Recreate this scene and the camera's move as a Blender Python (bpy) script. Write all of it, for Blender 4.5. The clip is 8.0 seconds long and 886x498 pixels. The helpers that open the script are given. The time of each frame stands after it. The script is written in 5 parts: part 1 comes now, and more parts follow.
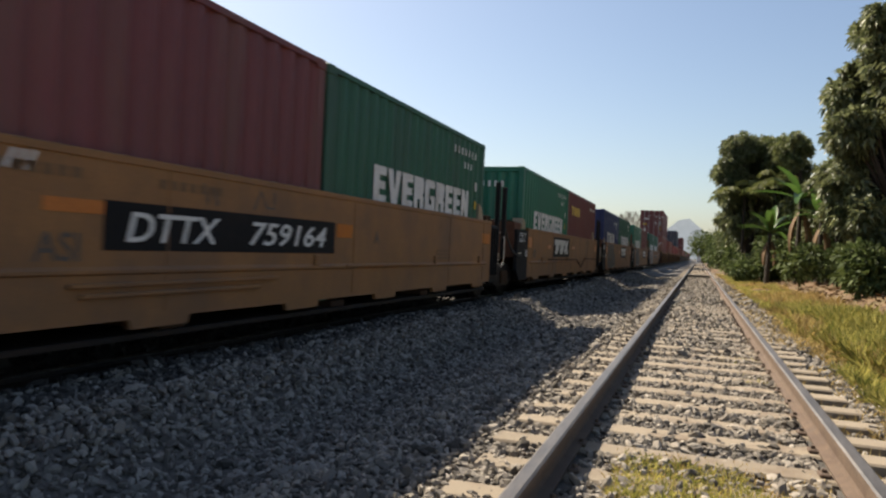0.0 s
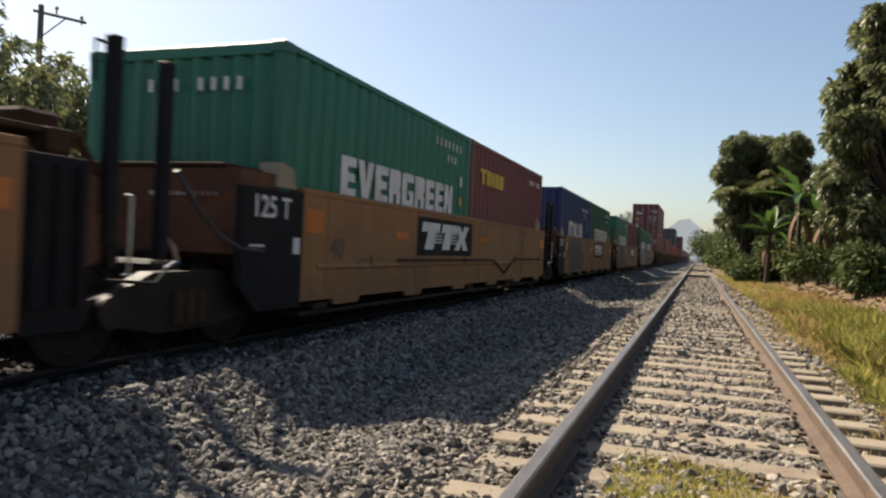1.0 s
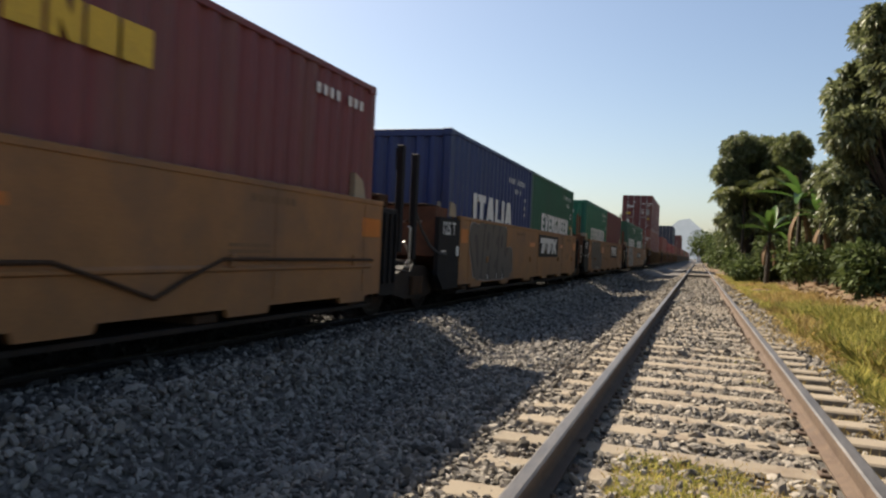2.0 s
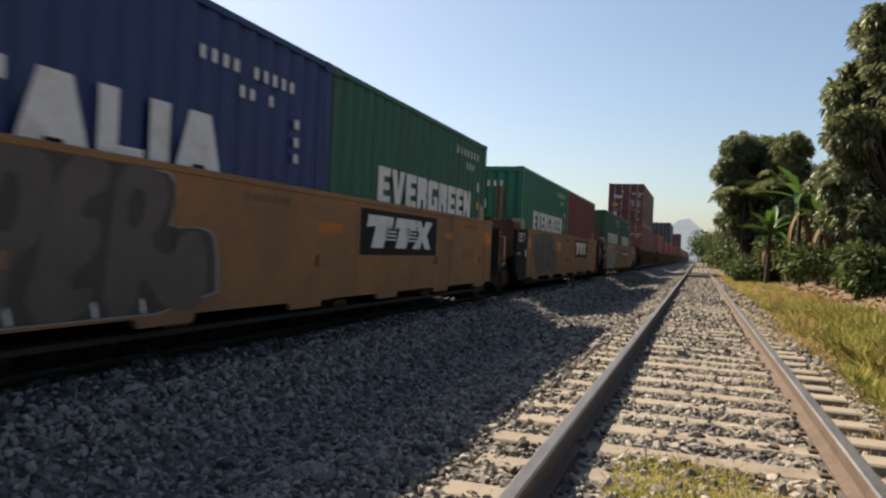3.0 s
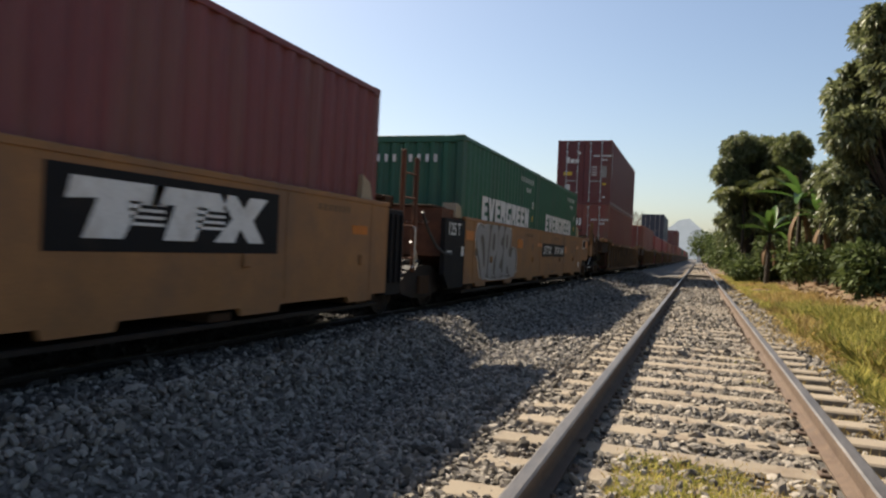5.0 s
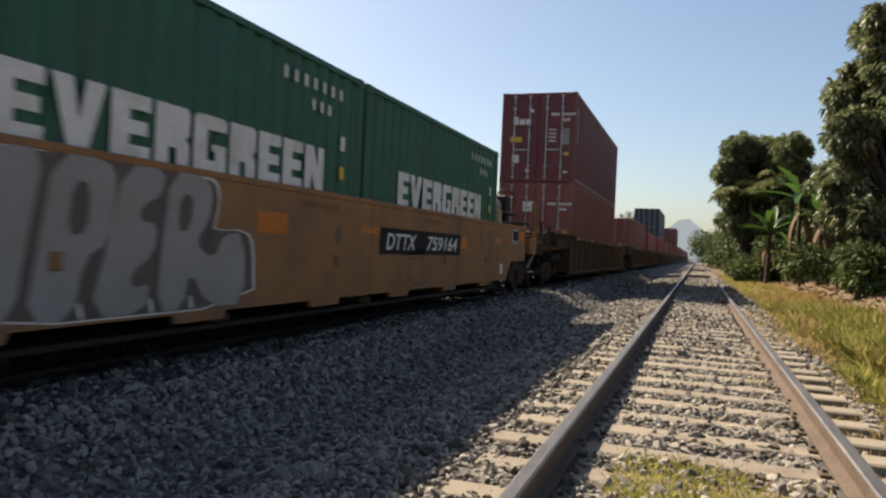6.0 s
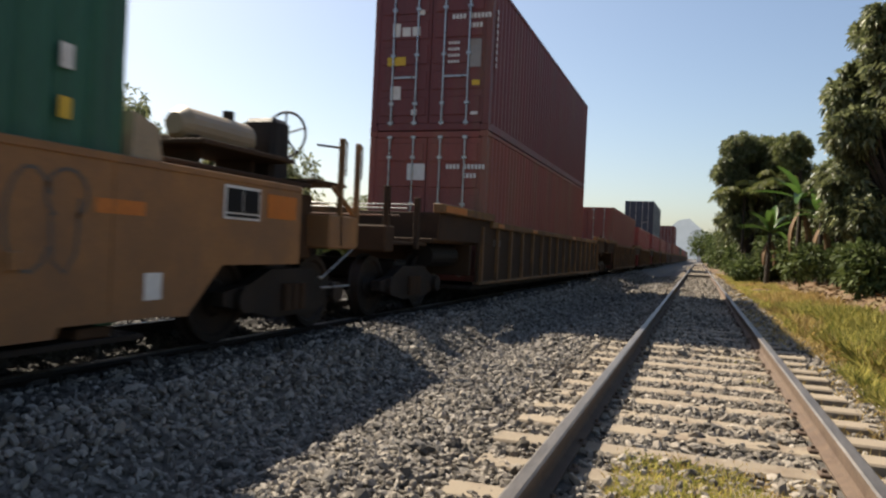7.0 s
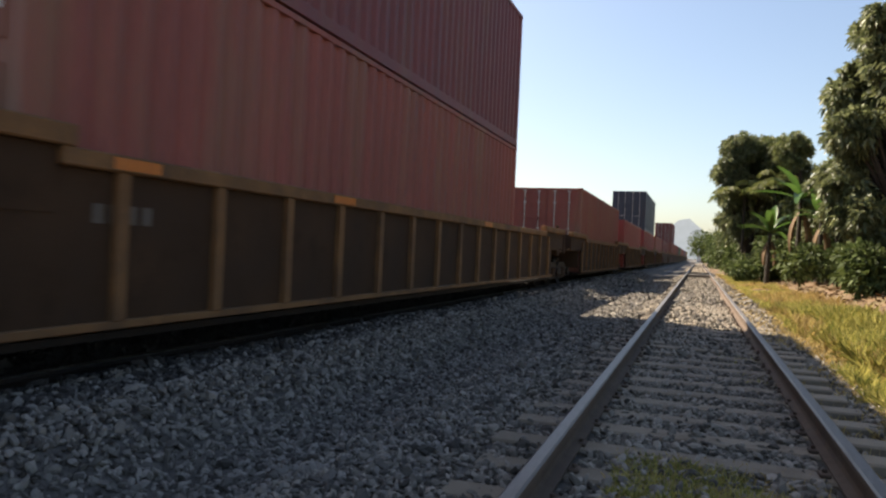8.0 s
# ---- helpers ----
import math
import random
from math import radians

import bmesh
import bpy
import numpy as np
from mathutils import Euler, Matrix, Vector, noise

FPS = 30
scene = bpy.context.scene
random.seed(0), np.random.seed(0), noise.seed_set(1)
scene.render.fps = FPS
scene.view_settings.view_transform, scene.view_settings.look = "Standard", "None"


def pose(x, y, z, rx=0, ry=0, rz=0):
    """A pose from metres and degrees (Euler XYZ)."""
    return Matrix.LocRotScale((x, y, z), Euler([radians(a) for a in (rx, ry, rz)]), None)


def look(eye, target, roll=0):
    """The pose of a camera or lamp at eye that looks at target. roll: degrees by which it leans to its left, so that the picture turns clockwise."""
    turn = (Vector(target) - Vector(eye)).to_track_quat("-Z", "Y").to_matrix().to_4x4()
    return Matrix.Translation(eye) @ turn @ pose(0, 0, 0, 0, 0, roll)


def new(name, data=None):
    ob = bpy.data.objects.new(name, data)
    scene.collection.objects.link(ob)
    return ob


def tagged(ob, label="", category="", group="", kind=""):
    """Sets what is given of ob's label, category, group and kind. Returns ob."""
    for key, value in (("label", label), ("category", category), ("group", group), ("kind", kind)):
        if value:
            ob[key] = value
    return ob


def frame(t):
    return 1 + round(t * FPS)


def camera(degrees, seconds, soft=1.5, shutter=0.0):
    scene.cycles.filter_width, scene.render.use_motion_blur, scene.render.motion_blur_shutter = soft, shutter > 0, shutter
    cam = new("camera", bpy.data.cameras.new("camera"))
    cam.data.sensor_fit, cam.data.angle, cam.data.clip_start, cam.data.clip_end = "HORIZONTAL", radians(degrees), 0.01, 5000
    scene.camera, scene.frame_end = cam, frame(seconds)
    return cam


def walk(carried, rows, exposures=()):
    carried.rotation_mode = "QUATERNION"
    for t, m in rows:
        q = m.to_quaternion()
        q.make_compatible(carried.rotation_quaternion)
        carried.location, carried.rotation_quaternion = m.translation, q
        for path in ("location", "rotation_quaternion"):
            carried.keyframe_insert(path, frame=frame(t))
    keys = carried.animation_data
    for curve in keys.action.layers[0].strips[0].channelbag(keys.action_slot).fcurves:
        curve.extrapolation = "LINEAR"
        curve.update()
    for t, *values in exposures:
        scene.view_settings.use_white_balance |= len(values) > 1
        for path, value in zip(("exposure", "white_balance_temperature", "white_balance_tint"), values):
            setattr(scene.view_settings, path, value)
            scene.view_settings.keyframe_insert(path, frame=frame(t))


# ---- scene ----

# ------------------------------------------------------------ camera (it stands still)
EYE = Vector((-0.043, 0.0, 0.994))
AIM = Vector((-0.33406, 0.94255, -0.00252))
cam = camera(63.18, 8.0, soft=2.3, shutter=0.2)
walk(cam, [(0.0, look(EYE, EYE + AIM, 2.6)), (8.0, look(EYE, EYE + AIM, 2.6))],
     exposures=[(0.0, 1.08, 7250, 11), (7.4, 1.08, 7250, 11), (8.0, 1.48, 7500, 12)])

# ------------------------------------------------------------ sky and sun
SUN_WAY = Vector((-0.84, 0.46, 1.0)).normalized()
world = bpy.data.worlds.new("sky")
scene.world = world
world.use_nodes = True
wn = world.node_tree
sky = wn.nodes.new("ShaderNodeTexSky")
sky.sky_type = 'NISHITA'
sky.sun_disc = False
sky.sun_elevation = math.asin(SUN_WAY.z)
sky.sun_rotation = math.atan2(SUN_WAY.x, SUN_WAY.y)
sky.air_density = 1.0
sky.dust_density = 1.5
sky.ozone_density = 3.4
wn.nodes["Background"].inputs["Strength"].default_value = 0.073
wn.links.new(sky.outputs[0], wn.nodes["Background"].inputs["Color"])
sun_data = bpy.data.lights.new("sun", 'SUN')
sun_data.energy = 5.0
sun_data.angle = radians(0.55)
sun_data.color = (1.0, 0.94, 0.84)
sun = new("sun", sun_data)
sun.matrix_world = look(SUN_WAY * 50, (0, 0, 0))

# ------------------------------------------------------------ materials


def material(name, rgb, rough=0.7, metal=0.0, vary=0.25, scale=6.0, fine=60.0, bump=0.15, dirt=None, dirt_amount=0.5,
             dirt_scale=1.5, per="", per_amount=0.3, stretch=(1, 1, 1), second=None, let_through=0.0):
    """A surface of one base colour with grain, blotches, dirt patches and fine relief, at real size."""
    m = bpy.data.materials.new(name)
    m.use_nodes = True
    nt = m.node_tree
    n, l = nt.nodes, nt.links
    bsdf = n["Principled BSDF"]
    co = n.new("ShaderNodeTexCoord")
    mp = n.new("ShaderNodeMapping")
    mp.inputs["Scale"].default_value = stretch
    l.new(co.outputs["Object"], mp.inputs["Vector"])

    def tex(s, detail):
        t = n.new("ShaderNodeTexNoise")
        t.inputs["Scale"].default_value = s
        t.inputs["Detail"].default_value = detail
        t.inputs["Roughness"].default_value = 0.65
        l.new(mp.outputs[0], t.inputs["Vector"])
        return t

    def mix(fac, a, b, mode='MIX'):
        x = n.new("ShaderNodeMix")
        x.data_type = 'RGBA'
        x.blend_type = mode
        for sock, v in ((x.inputs["Factor"], fac), (x.inputs["A"], a), (x.inputs["B"], b)):
            if isinstance(v, (int, float)):
                sock.default_value = v
            elif isinstance(v, tuple):
                sock.default_value = (*v, 1)
            else:
                l.new(v, sock)
        return x.outputs["Result"]

    def ramp(src, lo, hi):
        r = n.new("ShaderNodeMapRange")
        r.inputs["From Min"].default_value, r.inputs["From Max"].default_value = lo, hi
        l.new(src, r.inputs["Value"])
        return r.outputs[0]

    big, small = tex(scale, 4), tex(fine, 3)
    dark = tuple(c * (1 - vary) for c in rgb)
    light = tuple(min(1, c * (1 + vary)) for c in rgb)
    col = mix(ramp(big.outputs["Fac"], 0.3, 0.7), dark, light)
    col = mix(ramp(small.outputs["Fac"], 0.25, 0.75), col, mix(1.0, col, (0.72, 0.72, 0.72), 'MULTIPLY'))
    if per:
        if per == "object":
            src = n.new("ShaderNodeObjectInfo").outputs["Random"]
        else:
            src = n.new("ShaderNodeNewGeometry").outputs["Random Per Island"]
        hi = tuple(c * (1 + per_amount) for c in (second or rgb))
        lo = tuple(c * (1 - per_amount) for c in rgb)
        col = mix(0.75, col, mix(src, lo, hi))
    if dirt:
        d = tex(dirt_scale, 6)
        col = mix(ramp(d.outputs["Fac"], 0.62 - 0.3 * dirt_amount, 0.80 - 0.2 * dirt_amount), col, dirt)
    l.new(col, bsdf.inputs["Base Color"])
    rr = n.new("ShaderNodeMapRange")
    rr.inputs["To Min"].default_value = max(0.02, rough - 0.12)
    rr.inputs["To Max"].default_value = min(1, rough + 0.12)
    l.new(big.outputs["Fac"], rr.inputs["Value"])
    l.new(rr.outputs[0], bsdf.inputs["Roughness"])
    bsdf.inputs["Metallic"].default_value = metal
    if bump:
        b = n.new("ShaderNodeBump")
        b.inputs["Strength"].default_value = bump
        b.inputs["Distance"].default_value = 0.02
        l.new(small.outputs["Fac"], b.inputs["Height"])
        l.new(b.outputs[0], bsdf.inputs["Normal"])
    if let_through:
        tr = n.new("ShaderNodeBsdfTranslucent")
        l.new(col, tr.inputs["Color"])
        ms = n.new("ShaderNodeMixShader")
        ms.inputs["Fac"].default_value = let_through
        l.new(bsdf.outputs[0], ms.inputs[1])
        l.new(tr.outputs[0], ms.inputs[2])
        l.new(ms.outputs[0], n["Material Output"].inputs["Surface"])
    return m


STREAK = (1, 1, 0.15)
M_GREEN = material("green_container_paint", (0.012, 0.10, 0.055), 0.55, vary=0.2, scale=1.8, dirt=(0.022, 0.065, 0.04), dirt_amount=0.45, stretch=STREAK, bump=0.05)
M_TEAL = material("teal_container_paint", (0.008, 0.15, 0.085), 0.45, vary=0.12, scale=2.5, dirt=(0.02, 0.09, 0.06), dirt_amount=0.25, stretch=STREAK, bump=0.05)
# maroon and brown-red are mixed lighter to take in the lens flare's lift
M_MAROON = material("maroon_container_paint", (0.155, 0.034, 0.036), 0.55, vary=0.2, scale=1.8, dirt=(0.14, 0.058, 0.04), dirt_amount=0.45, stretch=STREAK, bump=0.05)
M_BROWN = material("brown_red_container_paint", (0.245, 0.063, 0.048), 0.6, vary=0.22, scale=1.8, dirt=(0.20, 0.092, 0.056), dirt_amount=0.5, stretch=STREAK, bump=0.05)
M_RED = material("red_container_paint", (0.30, 0.03, 0.025), 0.5, vary=0.15, scale=2.5, dirt=(0.16, 0.04, 0.03), dirt_amount=0.3, stretch=STREAK, bump=0.05)
M_BLUE = material("blue_container_paint", (0.012, 0.03, 0.12), 0.5, vary=0.15, scale=2.5, dirt=(0.015, 0.025, 0.07), dirt_amount=0.3, stretch=STREAK, bump=0.05)
M_NAVY = material("grey_blue_container_paint", (0.03, 0.045, 0.07), 0.5, vary=0.15, scale=2.5, dirt=(0.03, 0.035, 0.045), dirt_amount=0.3, stretch=STREAK, bump=0.05)
M_ORANGE = material("ochre_wagon_paint", (0.29, 0.135, 0.046), 0.7, vary=0.18, scale=1.6, dirt=(0.165, 0.086, 0.042), dirt_amount=0.6, dirt_scale=0.9, bump=0.06)
M_OCHRE = material("dusty_ochre_wagon_paint", (0.22, 0.115, 0.05), 0.75, vary=0.25, scale=2.2, dirt=(0.10, 0.06, 0.035), dirt_amount=0.6, dirt_scale=1.4, bump=0.08)
M_GRIME = material("grimy_brown_steel", (0.062, 0.034, 0.018), 0.85, vary=0.35, scale=3, dirt=(0.034, 0.022, 0.015), dirt_amount=0.6, bump=0.1)
M_BLACK = material("black_wagon_paint", (0.008, 0.008, 0.009), 0.7, vary=0.3, scale=4, dirt=(0.022, 0.016, 0.012), dirt_amount=0.3, bump=0.08)
M_IRON = material("dark_cast_iron", (0.020, 0.016, 0.014), 0.6, vary=0.3, scale=8, dirt=(0.034, 0.022, 0.016), dirt_amount=0.45, bump=0.2)
M_RUST = material("rusty_brown_steel", (0.13, 0.055, 0.03), 0.75, vary=0.25, scale=5, dirt=(0.06, 0.03, 0.02), dirt_amount=0.45, bump=0.1)
M_STEEL = material("worn_bare_steel", (0.42, 0.41, 0.40), 0.3, 1.0, vary=0.15, scale=9, bump=0.04)
M_WHITE = material("white_marking_paint", (0.72, 0.71, 0.67), 0.6, vary=0.08, scale=5, dirt=(0.45, 0.42, 0.37), dirt_amount=0.35, dirt_scale=3, bump=0.03)
M_GREY = material("grey_spray_paint", (0.30, 0.285, 0.27), 0.6, vary=0.15, scale=3, dirt=(0.2, 0.17, 0.14), dirt_amount=0.4, bump=0.03)
M_DULL = material("faded_dark_spray_paint", (0.10, 0.082, 0.066), 0.65, vary=0.2, scale=3, bump=0.03)
M_FAINT = material("faded_brown_stencil", (0.165, 0.088, 0.038), 0.7, vary=0.2, scale=3, bump=0.03)
M_SMOKE = material("smoky_brown_spray_paint", (0.052, 0.041, 0.033), 0.65, vary=0.25, scale=3, bump=0.03)
M_YELLOW = material("yellow_marking_paint", (0.65, 0.42, 0.04), 0.6, vary=0.1, scale=6, bump=0.03)
M_PATCH = material("orange_reflective_tape", (0.52, 0.15, 0.018), 0.4, vary=0.1, scale=6, bump=0.02)
M_GREENISH = material("tan_dusty_metal_cover", (0.33, 0.25, 0.16), 0.5, vary=0.15, scale=4, dirt=(0.25, 0.19, 0.13), dirt_amount=0.35, bump=0.04)
M_STONE = material("pale_crushed_stone", (0.127, 0.112, 0.093), 0.85, vary=0.3, scale=14, fine=90, bump=0.3, per="island", per_amount=0.6, second=(0.26, 0.229, 0.189))
# slightly greyer stone, its colour also darkened to hold the train's shade
M_STONE_SHADED = material("shade_darkened_grey_stone", (0.104, 0.094, 0.083), 0.85, vary=0.3, scale=14, fine=90, bump=0.3, per="island", per_amount=0.55, second=(0.222, 0.202, 0.177))
# stone coloured near black, which puts the shade under the train into it
M_STONE_DEEP_SHADE = material("deep_shade_crushed_stone", (0.0208, 0.0189, 0.0169), 0.85, vary=0.3, scale=14, fine=90, bump=0.3, per="island", per_amount=0.5, second=(0.0468, 0.0403, 0.0351))
M_GRAVEL = material("packed_gravel_bed", (0.115, 0.104, 0.092), 0.9, vary=0.45, scale=22, fine=60, bump=0.9, dirt=(0.07, 0.062, 0.052), dirt_amount=0.5, dirt_scale=5)
M_SLEEPER = material("weathered_pale_concrete", (0.228, 0.185, 0.132), 0.88, vary=0.22, scale=6, fine=70, bump=0.25, dirt=(0.145, 0.106, 0.0726), dirt_amount=0.45, dirt_scale=4, per="object", per_amount=0.15)
M_RAILSIDE = material("rusty_dusty_rail_steel", (0.109, 0.0713, 0.0475), 0.85, 0.0, vary=0.25, scale=8, bump=0.15, dirt=(0.066, 0.0396, 0.0264), dirt_amount=0.4, dirt_scale=5)
M_RAILTOP = material("worn_rail_head", (0.20, 0.185, 0.172), 0.48, 0.8, vary=0.15, scale=10, bump=0.03, dirt=(0.12, 0.095, 0.08), dirt_amount=0.35, dirt_scale=4, stretch=(1, 0.15, 1))
M_SOIL = material("dry_reddish_soil", (0.16, 0.088, 0.042), 0.95, vary=0.4, scale=1.3, fine=25, bump=0.8, dirt=(0.099, 0.0759, 0.0297), dirt_amount=0.6, dirt_scale=0.8)
M_GRASS = material("grass_blades", (0.188, 0.225, 0.0375), 0.7, vary=0.4, scale=0.5, bump=0, per="island", per_amount=0.4, second=(0.5, 0.413, 0.125), let_through=0.35)
M_DRYGRASS = material("dry_straw_blades", (0.38, 0.259, 0.0978), 0.8, vary=0.3, scale=0.7, bump=0, per="island", per_amount=0.35, second=(0.506, 0.38, 0.149), let_through=0.3)
M_PALM = material("yellowish_palm_frond", (0.09, 0.125, 0.035), 0.5, vary=0.25, scale=1.5, bump=0, per="island", per_amount=0.4, second=(0.19, 0.19, 0.06), let_through=0.35)
M_LEAF = material("dark_glossy_leaves", (0.078, 0.105, 0.045), 0.45, vary=0.3, scale=0.6, bump=0, per="island", per_amount=0.55, second=(0.195, 0.205, 0.095), let_through=0.35)
M_LEAF2 = material("olive_green_leaves", (0.085, 0.12, 0.042), 0.5, vary=0.3, scale=0.6, bump=0, per="island", per_amount=0.5, second=(0.19, 0.20, 0.08), let_through=0.3)
# shrub leaves mixed darker, so tree shade sits in their colour
M_SHRUB = material("shade_darkened_shrub_leaves", (0.05, 0.078, 0.026), 0.65, vary=0.35, scale=0.8, bump=0, per="island", per_amount=0.5, second=(0.10, 0.125, 0.04), let_through=0.25)
M_BANANA = material("bright_banana_leaf", (0.0576, 0.115, 0.024), 0.35, vary=0.25, scale=2, bump=0.1, per="object", per_amount=0.6, let_through=0.35)
M_DEADLEAF = material("dry_brown_leaf", (0.15, 0.0825, 0.03), 0.8, vary=0.3, scale=3, bump=0.1)
M_BARK = material("brown_bark", (0.0462, 0.0336, 0.0231), 0.9, vary=0.35, scale=6, bump=0.6, stretch=(1, 1, 0.3))
M_WOOD = material("grey_weathered_pole_wood", (0.14, 0.119, 0.098), 0.85, vary=0.2, scale=5, bump=0.3, stretch=(1, 1, 0.2))
M_HILL = material("hazy_far_hillside", (0.211, 0.248, 0.285), 1.0, vary=0.08, scale=0.004, fine=0.03, bump=0)
M_CABLE = material("dark_rubber", (0.03, 0.03, 0.03), 0.6, vary=0.2, scale=9, bump=0.05)
# weaker mirror reflection on these surfaces
for matte in (M_BLACK, M_IRON, M_GRIME, M_RUST, M_SHRUB, M_OCHRE, M_STONE_SHADED, M_STONE):
    matte.node_tree.nodes["Principled BSDF"].inputs["Specular IOR Level"].default_value = 0.2
# a pale glow in the hillside colour stands in for haze in the air
hz = M_HILL.node_tree.nodes["Principled BSDF"]
hz.inputs["Emission Color"].default_value = (0.55, 0.63, 0.70, 1)
hz.inputs["Emission Strength"].default_value = 0.27
M_WALL = material("whitewashed_wall", (0.75, 0.73, 0.69), 0.9, vary=0.06, scale=1, bump=0.1)
M_PLASTIC = material("pale_litter_plastic", (0.55, 0.62, 0.66), 0.4, vary=0.1, scale=8, bump=0.05)

# ------------------------------------------------------------ small builders


def empty(name, m=None):
    ob = new(name)
    ob.empty_display_size = 0.2
    if m is not None:
        ob.matrix_basis = m
    return ob


def part(name, bm, mat, parent=None, label="", m=None, smooth=False):
    """Links a bmesh as one mesh object under a thing or a part."""
    me = bpy.data.meshes.new(name)
    bm.to_mesh(me)
    bm.free()
    me.materials.append(mat)
    if smooth:
        me.polygons.foreach_set("use_smooth", [True] * len(me.polygons))
    return piece(name, me, parent, label, m)


def piece(name, me, parent=None, label="", m=None):
    ob = new(name, me)
    ob.parent = parent
    if m is not None:
        ob.matrix_basis = m
    if label:
        ob["label"] = label
    return ob


def box(bm, x0, x1, y0, y1, z0, z1, bevel=0.0):
    """An axis-aligned block, its edges chamfered by bevel."""
    g = bmesh.ops.create_cube(bm, size=1.0, matrix=Matrix.Translation(((x0 + x1) / 2, (y0 + y1) / 2, (z0 + z1) / 2))
                              @ Matrix.Diagonal((abs(x1 - x0), abs(y1 - y0), abs(z1 - z0), 1)))
    if bevel:
        edges = list({e for v in g["verts"] for e in v.link_edges})
        bmesh.ops.bevel(bm, geom=edges, offset=bevel, segments=1, affect='EDGES')
    return bm


def slab(*a, bevel=0.0):
    return box(bmesh.new(), *a, bevel=bevel)


def rod(bm, a, b, r, n=8, r2=None):
    """A round bar from a to b."""
    a, b = Vector(a), Vector(b)
    d = b - a
    m = Matrix.Translation((a + b) / 2) @ d.to_track_quat('Z', 'Y').to_matrix().to_4x4()
    bmesh.ops.create_cone(bm, cap_ends=True, segments=n, radius1=r, radius2=r if r2 is None else r2, depth=d.length, matrix=m)
    return bm


def prism(bm, pts, axis, a, b):
    """A closed outline in the plane across an axis, extruded from a to b."""
    def at(p, h):
        if axis == 'x':
            return (h, p[0], p[1])
        if axis == 'y':
            return (p[0], h, p[1])
        return (p[0], p[1], h)
    v0 = [bm.verts.new(at(p, a)) for p in pts]
    v1 = [bm.verts.new(at(p, b)) for p in pts]
    bm.faces.new(v0)
    bm.faces.new(list(reversed(v1)))
    k = len(pts)
    for i in range(k):
        bm.faces.new((v0[i], v1[i], v1[(i + 1) % k], v0[(i + 1) % k]))
    bmesh.ops.recalc_face_normals(bm, faces=bm.faces[:])
    return bm


def lathe(bm, profile, n=24):
    """A closed solid turned about the x axis from (x, radius) pairs."""
    rings = [[bm.verts.new((x, r * math.cos(2 * math.pi * k / n), r * math.sin(2 * math.pi * k / n))) for k in range(n)] for x, r in profile]
    for p, q in zip(rings, rings[1:]):
        for k in range(n):
            bm.faces.new((p[k], p[(k + 1) % n], q[(k + 1) % n], q[k]))
    bm.faces.new(list(reversed(rings[0])))
    bm.faces.new(rings[-1])
    bmesh.ops.recalc_face_normals(bm, faces=bm.faces[:])
    return bm


def lettering(text, size, mat, parent, m, name="lettering", label="", shear=0.0, width=1.0):
    """Flat raised writing, facing +z of its own pose."""
    cu = bpy.data.curves.new(name, 'FONT')
    cu.body, cu.size, cu.extrude, cu.shear = text, size, 0.0015, shear
    cu.offset = size * 0.012
    cu.resolution_u = 3
    tmp = bpy.data.objects.new(name, cu)
    me = bpy.data.meshes.new_from_object(tmp)
    bpy.data.objects.remove(tmp)
    me.materials.clear()
    me.materials.append(mat)
    ob = piece(name, me, parent, label, m)
    ob.scale = (width, 1, 1)
    return ob

# ------------------------------------------------------------ ground


def smooth_steps(x, knots):
    """Height along a row of (x, z) knots, eased between them."""
    for (xa, za), (xb, zb) in zip(knots, knots[1:]):
        if x <= xb:
            k = min(1, max(0, (x - xa) / (xb - xa)))
            k = k * k * (3 - 2 * k)
            return za + (zb - za) * k
    return knots[-1][1]


PROFILE = [(-60, -0.6), (-14, -0.6), (-9.6, -0.5), (-8.4, 0.02), (-7.5, 0.04), (-6.8, -0.15), (-4.4, -0.13), (-3.9, -0.03), (-3.4, -0.02), (-2.5, -0.33), (-1.5, -0.22), (-1.2, -0.2), (0.8, -0.20),
           (1.05, -0.265), (1.4, -0.275), (2.0, -0.31), (3.4, -0.2), (5.2, 0.2), (9, 0.75), (16, 1.0), (60, 1.0)]


def ground_z(x, y):
    z = smooth_steps(x, PROFILE)
    rough = 0.02 if -7 < x < 1.2 else 0.10
    z += rough * noise.noise((x * 0.7, y * 0.5, 0.3)) + 0.4 * rough * noise.noise((x * 2.3, y * 2.1, 4.0))
    if 0.85 < x < 1.7:
        z += 0.10 * min(1, max(0, (y - 7.5) / 5)) * math.sin(math.pi * (x - 0.85) / 0.85)
    if -3.9 < x < -1.3:
        z += 0.05 * noise.noise((x * 0.9, y * 0.35, 9.0))
    return z


